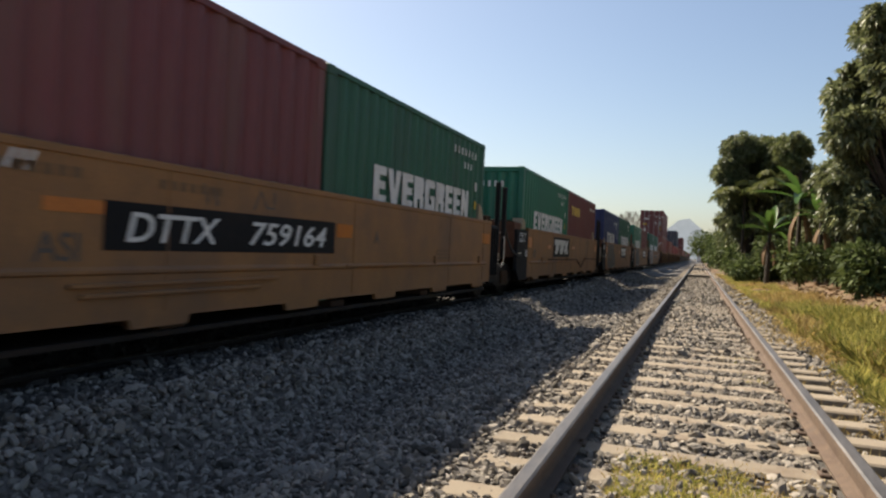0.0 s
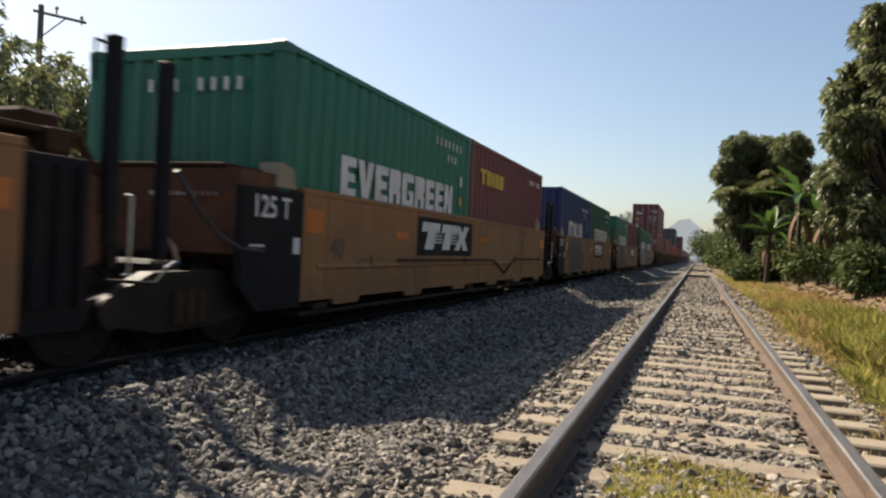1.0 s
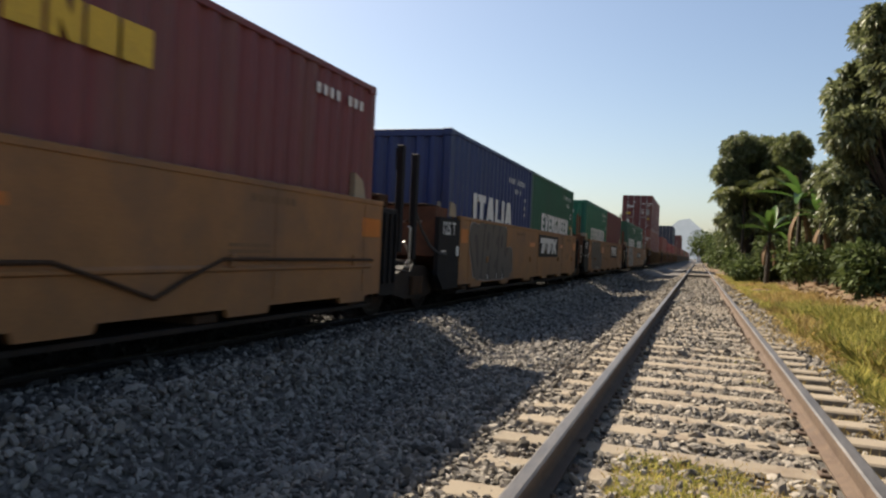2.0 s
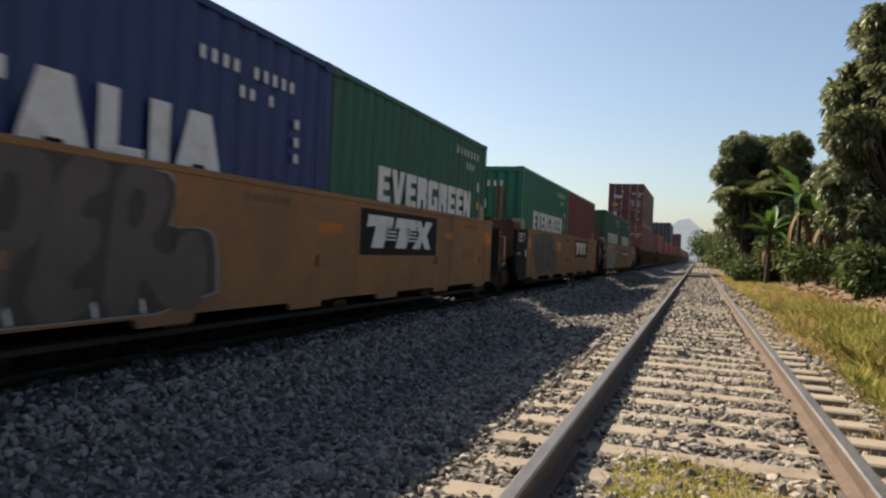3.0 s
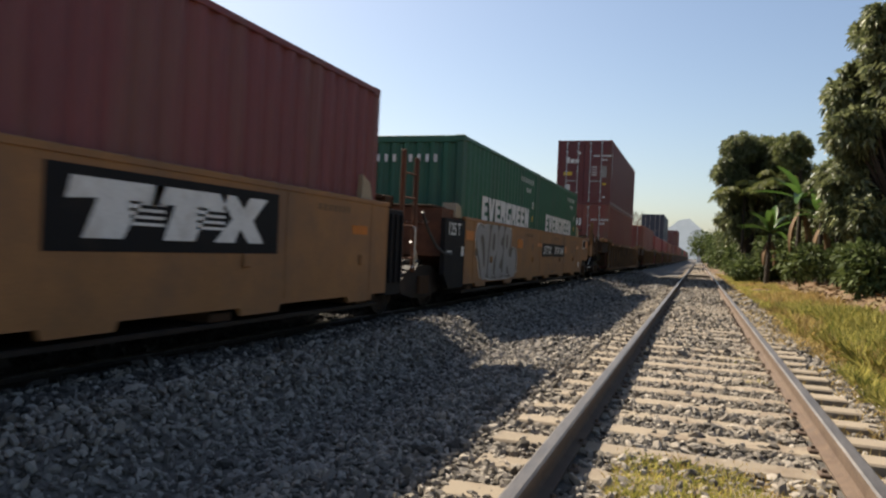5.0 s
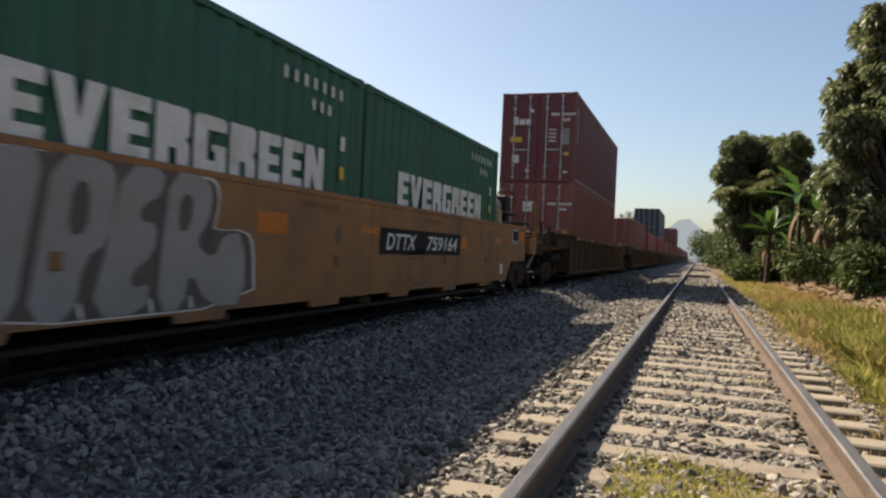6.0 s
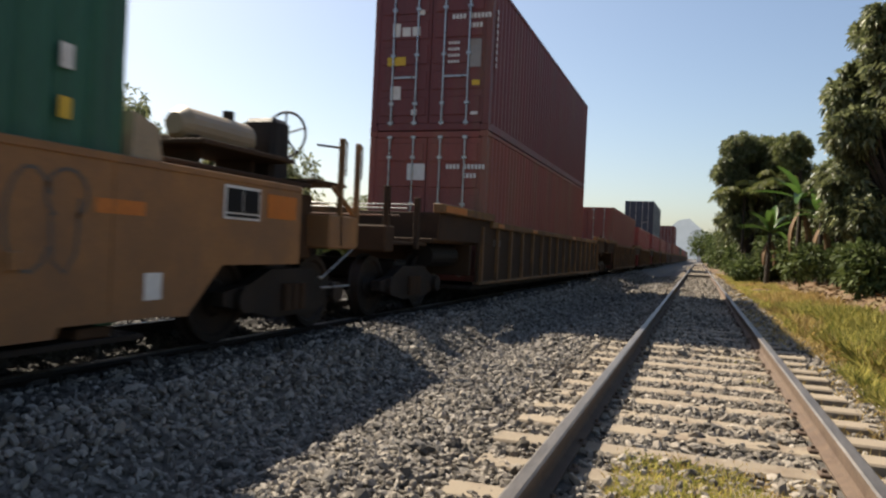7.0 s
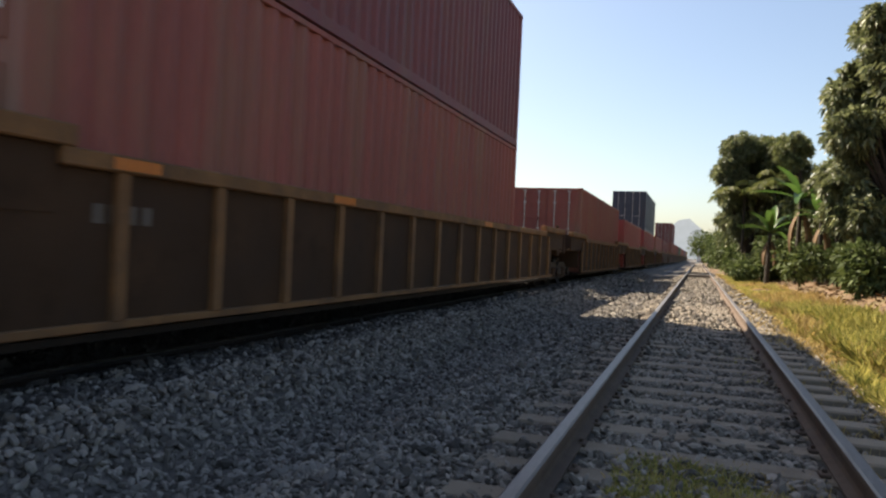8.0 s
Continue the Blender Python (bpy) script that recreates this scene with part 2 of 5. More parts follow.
def build_ground():
    xs = [-2500, -900, -300, -120, -60, -40, -26, -18, -14, -11, -9.5, -8.6, -7.8, -6.9, -6, -5]
    xs += [-4.4 + 0.25 * i for i in range(50)] + [8.5, 9.2, 10, 11, 12.5, 14, 16, 19, 24, 32, 45, 70, 140, 400, 1000, 2500]
    ys = [-2000, -600, -200, -80, -30, -12, -6, -3, -1.5] + [-1 + 0.4 * i for i in range(110)]
    ys += [43 + 1.5 * i for i in range(40)] + [110, 125, 150, 190, 250, 350, 500, 800, 1400, 2500, 4000]
    bm = bmesh.new()
    grid = [[bm.verts.new((x, y, ground_z(x, y) - (0.5 if abs(x) > 900 or y > 1300 else 0))) for x in xs] for y in ys]
    for j in range(len(ys) - 1):
        for i in range(len(xs) - 1):
            f = bm.faces.new((grid[j][i], grid[j][i + 1], grid[j + 1][i + 1], grid[j + 1][i]))
            edge = 1.75 + 0.5 * noise.noise((0.0, ys[j] * 0.6, 2.0)) - max(0, min(0.6, (ys[j] - 12) * 0.03))
            mid = (xs[i] + xs[i + 1]) / 2
            # the strip under the train is coloured near black for its shade
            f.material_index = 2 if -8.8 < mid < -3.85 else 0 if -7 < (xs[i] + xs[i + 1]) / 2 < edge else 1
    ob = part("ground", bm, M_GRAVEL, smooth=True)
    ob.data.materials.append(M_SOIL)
    ob.data.materials.append(M_STONE_DEEP_SHADE)
    return tagged(ob, "gravel rail bed between banks of dry reddish soil", "ground", kind="structure")


build_ground()

PITCH, FIRST = 0.54, 2.72          # sleepers of the near track


def build_stones(name, x0, x1, y0, y1, per_m2, size, seed, label, keep_off=True, mat=None):
    """Crushed stone strewn over the bed, all in one mesh."""
    rng = np.random.default_rng(seed)
    count = int((x1 - x0) * (y1 - y0) * per_m2)
    g = (1 + 5 ** 0.5) / 2
    ico = np.array([(-1, g, 0), (1, g, 0), (-1, -g, 0), (1, -g, 0), (0, -1, g), (0, 1, g), (0, -1, -g), (0, 1, -g),
                    (g, 0, -1), (g, 0, 1), (-g, 0, -1), (-g, 0, 1)]) / 1.9
    near = [[j for j in range(12) if j != i and abs(np.linalg.norm(ico[i] - ico[j]) - 2 / 1.9) < 0.01] for i in range(12)]
    tri = [(i, j, k) for i in range(12) for j in near[i] for k in near[i] if i < j < k and k in near[j]]
    tri = np.array([t if np.dot(np.cross(ico[t[1]] - ico[t[0]], ico[t[2]] - ico[t[0]]), ico[t[0]]) > 0 else (t[0], t[2], t[1]) for t in tri])
    px, py = rng.uniform(x0, x1, count), rng.uniform(y0, y1, count)
    if keep_off:
        off = (py - FIRST) % PITCH
        on_sleeper = (off > 0.03) & (off < 0.22) & (np.abs(px) < 1.18) & (rng.random(count) < 0.82)
        on_rail = np.abs(np.abs(px - 0.025) - 0.7525) < 0.10
        bare = (px > 1.35) & (rng.random(count) < (px - 1.35) / 0.5)
        shoulder = (px > 0.86) & (px < 1.25) & (rng.random(count) < 0.2)
        keep = ~(on_sleeper | on_rail | bare | shoulder)
        px, py = px[keep], py[keep]
        count = len(px)
    ground_h = np.array([ground_z(a, b) for a, b in zip(px, py)])
    s = size * rng.uniform(0.55, 1.25, count) * (1 + 0.5 * (rng.random(count) < 0.08))
    base = ico[None] * rng.uniform(0.62, 1.28, (count, 12, 1))
    base = base * (np.stack([rng.uniform(0.9, 1.6, count), rng.uniform(0.6, 0.95, count), rng.uniform(0.42, 0.7, count)], 1) * s[:, None] / 2)[:, None, :]
    q = rng.normal(size=(count, 4))
    q[:, 1:3] *= 0.45
    q /= np.linalg.norm(q, axis=1)[:, None]
    w, x, y, z = q.T
    rot = np.stack([np.stack([1 - 2 * (y * y + z * z), 2 * (x * y - w * z), 2 * (x * z + w * y)], 1),
                    np.stack([2 * (x * y + w * z), 1 - 2 * (x * x + z * z), 2 * (y * z - w * x)], 1),
                    np.stack([2 * (x * z - w * y), 2 * (y * z + w * x), 1 - 2 * (x * x + y * y)], 1)], 1)
    pts = np.einsum("nij,nkj->nki", rot, base)
    lift = ground_h + s * rng.uniform(-0.05, 0.42, count)
    pts += np.stack([px, py, lift], 1)[:, None, :]
    verts = pts.reshape(-1, 3)
    faces = (tri[None] + 12 * np.arange(count)[:, None, None]).reshape(-1)
    me = bpy.data.meshes.new(name)
    me.vertices.add(len(verts))
    me.vertices.foreach_set("co", verts.ravel())
    me.loops.add(len(faces))
    me.loops.foreach_set("vertex_index", faces)
    me.polygons.add(len(faces) // 3)
    me.polygons.foreach_set("loop_start", np.arange(0, len(faces), 3))
    me.update(calc_edges=True)
    me.shade_flat()
    me.materials.append(mat or M_STONE)
    ob = new(name, me)
    return tagged(ob, label, "gravel", kind="stuff")


LAB = "grey angular crushed stone ballast strewn round the rails"
GREY = "grey crushed stone heaped between the two tracks, darkened for train shade"
build_stones("ballast", -2.1, 1.8, 1.9, 9.0, 760, 0.052, 1, LAB)
build_stones("ballast", -2.1, 1.8, 9.0, 20.0, 330, 0.068, 2, LAB)
build_stones("ballast", -2.1, 1.6, 20.0, 46.0, 140, 0.09, 3, LAB)
build_stones("ballast_heap", -3.95, -1.35, 1.9, 9.0, 950, 0.052, 5, GREY, False, M_STONE_SHADED)
build_stones("ballast_heap", -3.95, -1.35, 9.0, 20.0, 460, 0.064, 6, GREY, False, M_STONE_SHADED)
build_stones("ballast_heap", -3.95, -1.35, 20.0, 46.0, 170, 0.09, 7, GREY, False, M_STONE_SHADED)
build_stones("ballast", -3.9, 1.8, -7.0, 1.9, 130, 0.085, 10, LAB)
# these near-black stones carry the under-train shade in their colour
build_stones("oily_ballast", -7.9, -3.45, 2.2, 14.0, 380, 0.07, 4, "crushed stone darkened for the shade under the train", False, M_STONE_DEEP_SHADE)
build_stones("oily_ballast", -7.4, -3.45, 14.0, 40.0, 130, 0.10, 9, "crushed stone darkened for the shade under the train", False, M_STONE_DEEP_SHADE)

# ------------------------------------------------------------ tracks


def rail_outline():
    right = [(0.0, 0.0), (0.028, 0.0), (0.039, -0.008), (0.041, -0.034), (0.012, -0.046), (0.009, -0.066), (0.009, -0.125), (0.02, -0.145), (0.07, -0.16), (0.07, -0.172)]
    return right + [(-x, z) for x, z in reversed(right[1:])]


def build_track(name, x, label, first, count, pitch, singles):
    # under the train, rails and sleepers are coloured dark for the shade
    shaded = name == "track_far"
    track = tagged(empty(name, pose(x, 0, 0)), label, "railway track", kind="structure")
    for side in (-1, 1):
        bm = prism(bmesh.new(), [(side * 0.7525 + a, b) for a, b in rail_outline()], 'y', -30, 900)
        ob = part("rail", bm, M_IRON if shaded else M_RAILSIDE, track, "steel rail, rusty web and polished head")
        ob.data.materials.append(M_RAILTOP)
        for f in ob.data.polygons:
            if f.center.z > -0.01 and abs(f.normal.y) < 0.5:
                f.material_index = 1
    bm = bmesh.new()
    prism(bm, [(0, -0.40), (0.26, -0.40), (0.24, -0.185), (0.225, -0.172), (0.015, -0.172), (0.0, -0.185)], 'x', -1.2, 1.2)
    me = bpy.data.meshes.new("sleeper")
    bm.to_mesh(me)
    bm.free()
    me.materials.append(M_GRIME if shaded else M_SLEEPER)
    bm = bmesh.new()
    box(bm, -0.03, 0.03, -0.05, 0.05, -0.172, -0.15, 0.006)
    rod(bm, (0, 0, -0.16), (0, 0, -0.13), 0.014, 6)
    clip = bpy.data.meshes.new("rail_clip")
    bm.to_mesh(clip)
    bm.free()
    clip.materials.append(M_RAILSIDE)
    rng = random.Random(5)
    rest = bmesh.new()
    for i in range(count):
        y = first + i * pitch
        if i < singles:
            s = piece("sleeper", me, track, m=pose(rng.uniform(-0.03, 0.03), y + rng.uniform(-0.015, 0.015), rng.uniform(-0.012, 0.004), 0, 0, rng.uniform(-0.8, 0.8)))
            if 14 <= i < 54:
                for cx in (-0.84, -0.665, 0.665, 0.84):
                    piece("rail_clip", clip, s, m=pose(cx, 0.12, 0))
        else:
            box(rest, -1.2, 1.2, y, y + 0.25, -0.4, -0.175)
    tagged(part("sleeper_row", rest, M_GRIME if shaded else M_SLEEPER, track, "far row of pale concrete sleepers"), kind="stuff")
    return track


build_track("track_near", 0.025, "empty railway track with pale concrete sleepers in gravel", FIRST - 18 * PITCH, 316, PITCH, 136)
build_track("track_far", -5.104, "railway track under the freight train", -6.8, 313, 0.6, 70)

# ------------------------------------------------------------ train
TRAIN_X = -5.104
movers = []                        # (thing, its place along the train at 0 s, its height)
wheelsets = []                     # (part, its pose in its bogie)


def run(t):
    """How far the train has come after t seconds."""
    return 10.160 * t - 0.020 * t * t


def board(ob, u, z=0.0):
    ob.matrix_basis = pose(TRAIN_X, u, z)
    movers.append((ob, u, z))
    return ob


mesh_store = {}


def kept(key, build, mat):
    """Mesh data built once and shared by alike parts."""
    if (key, mat.name) not in mesh_store:
        bm = build()
        me = bpy.data.meshes.new(key[0])
        bm.to_mesh(me)
        bm.free()
        me.materials.append(mat)
        mesh_store[(key, mat.name)] = me
    return mesh_store[(key, mat.name)]


HALF = 1.219
SIDE = (90, 0, 90)                 # turn of flat marks on the side, and on the end
END = (90, 0, 0)


def wave(a, b, pitch, depth):
    """Trapezoid corrugation from a to b: pairs of place and inset."""
    n = max(1, round((b - a) / pitch))
    p = (b - a) / n
    out = []
    for i in range(n):
        s = a + i * p
        out += [(s, 0), (s + 0.26 * p, 0), (s + 0.5 * p, depth), (s + 0.76 * p, depth)]
    return out + [(b, 0)]


def corrugated_side(length, height, sign):
    bm = bmesh.new()
    w = wave(0.14, length - 0.14, 0.278, 0.036)
    pts = [(sign * (HALF - 0.012 - d), y) for y, d in w] + [(sign * (HALF - 0.06), length - 0.14), (sign * (HALF - 0.06), 0.14)]
    return prism(bm, pts, 'z', 0.14, height - 0.06)


def corrugated_end(height, y, inward):
    w = wave(-HALF + 0.12, HALF - 0.12, 0.25, 0.045)
    pts = [(x, y + inward * (0.02 + d)) for x, d in w] + [(HALF - 0.12, y + inward * 0.075), (-HALF + 0.12, y + inward * 0.075)]
    return prism(bmesh.new(), pts, 'z', 0.14, height - 0.1)


def container(length, height, mat, label, u, z, doors="rear", group=""):
    """A steel shipping container: corrugated walls, frame, castings, doors with lock rods."""
    ob = tagged(empty("shipping_container"), label, "shipping container", group)
    key = (round(length, 2), round(height, 2))

    def add(name, k, build, mt=mat, lab=""):
        return piece(name, kept((name, k) + key, build, mt), ob, lab)
    add("side_wall", 1, lambda: corrugated_side(length, height, 1))
    add("side_wall", -1, lambda: corrugated_side(length, height, -1))
    add("roof", 0, lambda: slab(-HALF + 0.03, HALF - 0.03, 0.05, length - 0.05, height - 0.045, height - 0.012))
    add("floor_frame", 0, lambda: slab(-HALF + 0.05, HALF - 0.05, 0.05, length - 0.05, 0.03, 0.14))
    for s in (-1, 1):
        add("top_rail", s, lambda: slab(s * (HALF - 0.06), s * (HALF - 0.001), 0.16, length - 0.16, height - 0.075, height - 0.008, bevel=0.006))
        add("bottom_rail", s, lambda: slab(s * (HALF - 0.05), s * (HALF - 0.001), 0.16, length - 0.16, 0.02, 0.165, bevel=0.006))
        for y0 in (0.0, length - 0.15):
            add("corner_post", (s, y0 > 0), lambda: slab(s * (HALF - 0.13), s * HALF, y0 + 0.005, y0 + 0.145, 0.115, height - 0.115, bevel=0.012))
            for z0 in (0.0, height - 0.118):
                add("corner_casting", (s, y0 > 0, z0 > 0), lambda: slab(s * (HALF - 0.16), s * (HALF + 0.003), y0 - (0.003 if not y0 else 0.025), y0 + (0.178 if not y0 else 0.153), z0, z0 + 0.118, bevel=0.012))
    for y0 in (0.0, length - 0.1):
        add("header", y0 > 0, lambda: slab(-HALF + 0.16, HALF - 0.16, y0 + 0.01, y0 + 0.09, height - 0.13, height - 0.01, bevel=0.008))
        add("sill", y0 > 0, lambda: slab(-HALF + 0.16, HALF - 0.16, y0 + 0.01, y0 + 0.09, 0.01, 0.15, bevel=0.008))
    front_doors = doors == "front"
    add("end_wall", front_doors, lambda: corrugated_end(height, length if front_doors else 0.0, -1 if front_doors else 1))
    yd, sg = (0.0, -1) if front_doors else (length, 1)
    yi = 0.035 if front_doors else length - 0.035
    for s in (-1, 1):
        def leaf():
            return slab(s * 0.008, s * (HALF - 0.13), yi - 0.02, yi + 0.02, 0.155, height - 0.135, bevel=0.006)
        door = add("door", (s, front_doors), leaf)
        if u < 125:
            for k in range(5):
                zz = 0.3 + k * (height - 0.6) / 4.6
                piece("door_panel", kept(("door_panel", s, k, front_doors) + key, lambda: slab(s * 0.06, s * (HALF - 0.18), yi + sg * 0.018, yi + sg * 0.034, zz, zz + 0.36, bevel=0.012), mat), door)
        for x in (0.28, 0.78):
            def rod_mesh():
                bm = rod(bmesh.new(), (s * x, yd + sg * 0.018, 0.1), (s * x, yd + sg * 0.018, height - 0.1), 0.019, 8)
                for zz in (0.12, 0.5, height * 0.5, height - 0.55, height - 0.16):
                    box(bm, s * x - 0.05, s * x + 0.05, yd + sg * 0.001, yd + sg * 0.042, zz, zz + 0.06, 0.006)
                return bm
            lock = piece("lock_rod", kept(("lock_rod", s, x, front_doors) + key, rod_mesh, M_STEEL), door, "galvanised lock rod")
            if x > 0.5:
                piece("door_handle", kept(("door_handle", s, front_doors) + key, lambda: slab(s * 0.3, s * 0.8, yd + sg * 0.03, yd + sg * 0.048, 1.02, 1.06, bevel=0.005), M_STEEL), door, "steel door handle")
    return board(ob, u, z)


def plate(parent, mat, face, a, b, z0, z1, name="marking", label="", off=None, thick=0.003, slant=0.0):
    """A flat painted mark on the side (face 'x', a..b along the train) or the end (face 'y', a..b across)."""
    if face == 'x':
        o = HALF + 0.002 if off is None else off
        bm = prism(bmesh.new(), [(a, z0), (b, z0), (b + slant, z1), (a + slant, z1)], 'x', o, o + thick)
    else:
        o = -0.006 if off is None else off
        bm = prism(bmesh.new(), [(a, z0), (b, z0), (b + slant, z1), (a + slant, z1)], 'y', o, o - thick)
    return part(name, bm, mat, parent, label)


def mark_bars(ob, mat, y0, z0, count, w=0.075, h=0.11, step=0.145, face='x', skip=(4, 11)):
    """A row of small bars in place of a number."""
    for i in range(count):
        if i in skip:
            continue
        plate(ob, mat, face, y0 + i * step, y0 + i * step + w, z0, z0 + h, "number_bar")


LOGO_SHAPES = {
    "comb": [(0, 0), (1, 0), (1, .24), (.45, .24), (.45, .40), (.92, .40), (.92, .61), (.45, .61), (.45, .77), (1, .77), (1, 1), (0, 1)],
    "wedge": [(.32, 0), (.68, 0), (1, 1), (.63, 1), (.5, .42), (.37, 1), (0, 1)],
    "waist": [(0, 0), (.38, 0), (.38, .33), (.62, .33), (.62, 0), (1, 0), (1, .40), (.88, .49), (1, .58), (1, .92), (.9, 1), (0, 1)],
    "hook": [(.1, 0), (.9, 0), (1, .08), (1, .52), (.55, .52), (.55, .40), (.66, .40), (.66, .24), (.4, .24), (.4, .76), (1, .76), (1, .92), (.9, 1), (.1, 1), (0, .92), (0, .08)],
    "slots": [(0, 0), (.34, 0), (.34, .45), (.6, 0), (1, 0), (1, 1), (.68, 1), (.68, .55), (.42, 1), (0, 1)],
    "peak": [(0, 0), (.34, 0), (.38, .2), (.62, .2), (.66, 0), (1, 0), (.72, 1), (.28, 1)],
    "corner": [(0, 0), (1, 0), (1, .26), (.42, .26), (.42, 1), (0, 1)],
    "head": [(.3, 0), (.7, 0), (.7, .74), (1, .74), (1, 1), (0, 1), (0, .74), (.3, .74)],
    "bar": [(0, 0), (1, 0), (1, 1), (0, 1)]}


def logo_blocks(ob, mat, y0, y1, z0, z1, widths, slots):
    """A row of heavy pale blocks with slots, standing for the painted company mark."""
    total = sum(widths) + 0.13 * (len(widths) - 1) * sum(widths) / len(widths)
    k = (y1 - y0) / total
    y = y0
    for w, s in zip(widths, slots):
        w *= k
        h = z1 - z0
        o = HALF + 0.002
        pts = [(a * w, b * h) for a, b in LOGO_SHAPES[s]]
        bm = prism(bmesh.new(), [(y + a, z0 + b) for a, b in pts], 'x', o, o + 0.003)
        part("logo_block", bm, mat, ob, "heavy off-white painted block")
        y += w * (1 + 0.13 * (sum(widths) * k / len(widths)) / w)
    return ob


def green_marks(ob, dy=0.0):
    logo_blocks(ob, M_WHITE, 1.24 + dy, 5.13 + dy, 1.165, 1.645, [1, 1.15, 1, 1, 1.1, 1, .95, .95, 1], ["comb", "wedge", "comb", "waist", "hook", "waist", "comb", "comb", "slots"])
    mark_bars(ob, M_WHITE, 4.3, 2.23, 7, 0.055, 0.12, 0.19, skip=())
    mark_bars(ob, M_WHITE, 4.85, 2.02, 3, 0.055, 0.11, 0.17, skip=())
    plate(ob, M_WHITE, 'x', 5.5, 5.6, 1.68, 1.84, "small_label")
    plate(ob, M_YELLOW, 'x', 5.5, 5.6, 1.36, 1.5, "small_label")
    mark_bars(ob, M_WHITE, -0.4, 2.12, 8, 0.06, 0.13, 0.155, face='y', skip=(3,))


H20, H40, FLOOR = 2.591, 2.896, 0.345
G1 = "containers in the ochre wagon"


def box20(mat, label, u, doors="rear"):
    return container(6.058, H20, mat, label, u, FLOOR, doors, G1)


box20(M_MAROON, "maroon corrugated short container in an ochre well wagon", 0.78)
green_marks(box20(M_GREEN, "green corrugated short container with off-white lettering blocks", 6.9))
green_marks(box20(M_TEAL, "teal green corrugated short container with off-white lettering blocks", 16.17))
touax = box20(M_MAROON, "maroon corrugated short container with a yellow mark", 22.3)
blue = box20(M_BLUE, "dark blue corrugated short container with white blocks", 31.25)
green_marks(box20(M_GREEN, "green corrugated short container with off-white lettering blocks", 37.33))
teal = box20(M_TEAL, "teal green container with a white round emblem on its end", 46.4)
green_marks(teal)
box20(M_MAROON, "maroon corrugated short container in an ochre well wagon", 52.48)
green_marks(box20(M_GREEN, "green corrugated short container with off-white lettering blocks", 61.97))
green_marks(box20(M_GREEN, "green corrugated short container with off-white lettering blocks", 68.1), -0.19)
logo_blocks(touax, M_YELLOW, 0.55, 2.2, 1.86, 2.14, [1.2, .8, .8, .8, .9], ["head", "bar", "slots", "bar", "bar"])
mark_bars(touax, M_WHITE, 4.6, 2.22, 8, skip=(4,))
logo_blocks(blue, M_WHITE, 1.35, 4.17, 1.12, 1.65, [.4, .95, 1.1, .8, .4, 1.1], ["bar", "head", "peak", "corner", "bar", "peak"])
mark_bars(blue, M_WHITE, 3.84, 2.09, 10, 0.06, 0.11, 0.15, skip=(4,))
mark_bars(blue, M_WHITE, 4.39, 1.89, 4, 0.06, 0.10, 0.15, skip=(2,))
for zz in (1.42, 1.58, 1.76):
    plate(blue, M_WHITE, 'x', 5.3, 5.38, zz, zz + 0.09, "small_label")

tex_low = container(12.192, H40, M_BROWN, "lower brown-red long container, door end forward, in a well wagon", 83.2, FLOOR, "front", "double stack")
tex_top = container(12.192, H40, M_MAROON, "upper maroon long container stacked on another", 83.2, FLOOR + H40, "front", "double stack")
zt = FLOOR + H40
for y0, y1, z0, z1, mt, nm in ((-.82, -.66, 5.1, 5.36, M_WHITE, "logo_block"), (-.62, -.44, 5.1, 5.28, M_WHITE, "logo_block"), (-.40, -.24, 5.1, 5.28, M_WHITE, "logo_block"),
                               (-.91, -.52, 4.53, 4.70, M_YELLOW, "warning_label"), (-.82, -.60, 3.86, 4.12, M_WHITE, "paper_label"), (.78, 1.02, 4.45, 4.98, M_GREY, "data_panel"),
                               (.86, 1.02, 4.10, 4.20, M_YELLOW, "small_label"), (-.36, -.24, 3.55, 3.66, M_WHITE, "small_label"), (.86, 1.0, 3.54, 3.6, M_WHITE, "small_label"), (-.30, -.16, 5.5, 5.6, M_WHITE, "small_label")):
    plate(tex_top, mt, 'y', y0, y1, z0 - zt, z1 - zt, nm, off=-0.002)
mark_bars(tex_top, M_WHITE, 0.42, 5.38 - zt, 11, 0.05, 0.09, 0.072, 'y')
mark_bars(tex_top, M_WHITE, 0.76, 5.2 - zt, 4, 0.05, 0.09, 0.072, 'y', ())
for k in range(4):
    mark_bars(tex_top, M_WHITE, 0.36, 4.9 - k * 0.12 - zt, 4, 0.045, 0.05, 0.06, 'y', ())
for k in range(9):
    plate(tex_top, M_WHITE, 'x', 0.32, 0.41, 2.3 - k * 0.13, 2.38 - k * 0.13, "number_bar")
plate(tex_low, M_WHITE, 'y', -.39, -.02, 2.28 - FLOOR, 2.6 - FLOOR, "paper_label", "pale placard", off=-0.002)
mark_bars(tex_low, M_WHITE, 0.42, 2.5 - FLOOR, 11, 0.05, 0.09, 0.072, 'y')
mark_bars(tex_low, M_WHITE, 0.76, 2.33 - FLOOR, 4, 0.05, 0.09, 0.072, 'y', ())
ring = bmesh.new()
rod(ring, (0.1, -0.004, 1.71), (0.1, -0.010, 1.71), 0.27, 28)
disc = part("emblem", ring, M_WHITE, teal, "white round emblem")
star = [((0.17 if k % 2 == 0 else 0.05) * math.sin(k * math.pi / 4) + 0.1, (0.17 if k % 2 == 0 else 0.05) * math.cos(k * math.pi / 4) + 1.71) for k in range(8)]
part("emblem_star", prism(bmesh.new(), star, 'y', -0.010, -0.013), M_GREEN, disc)
G2 = "containers in the dark wagons"
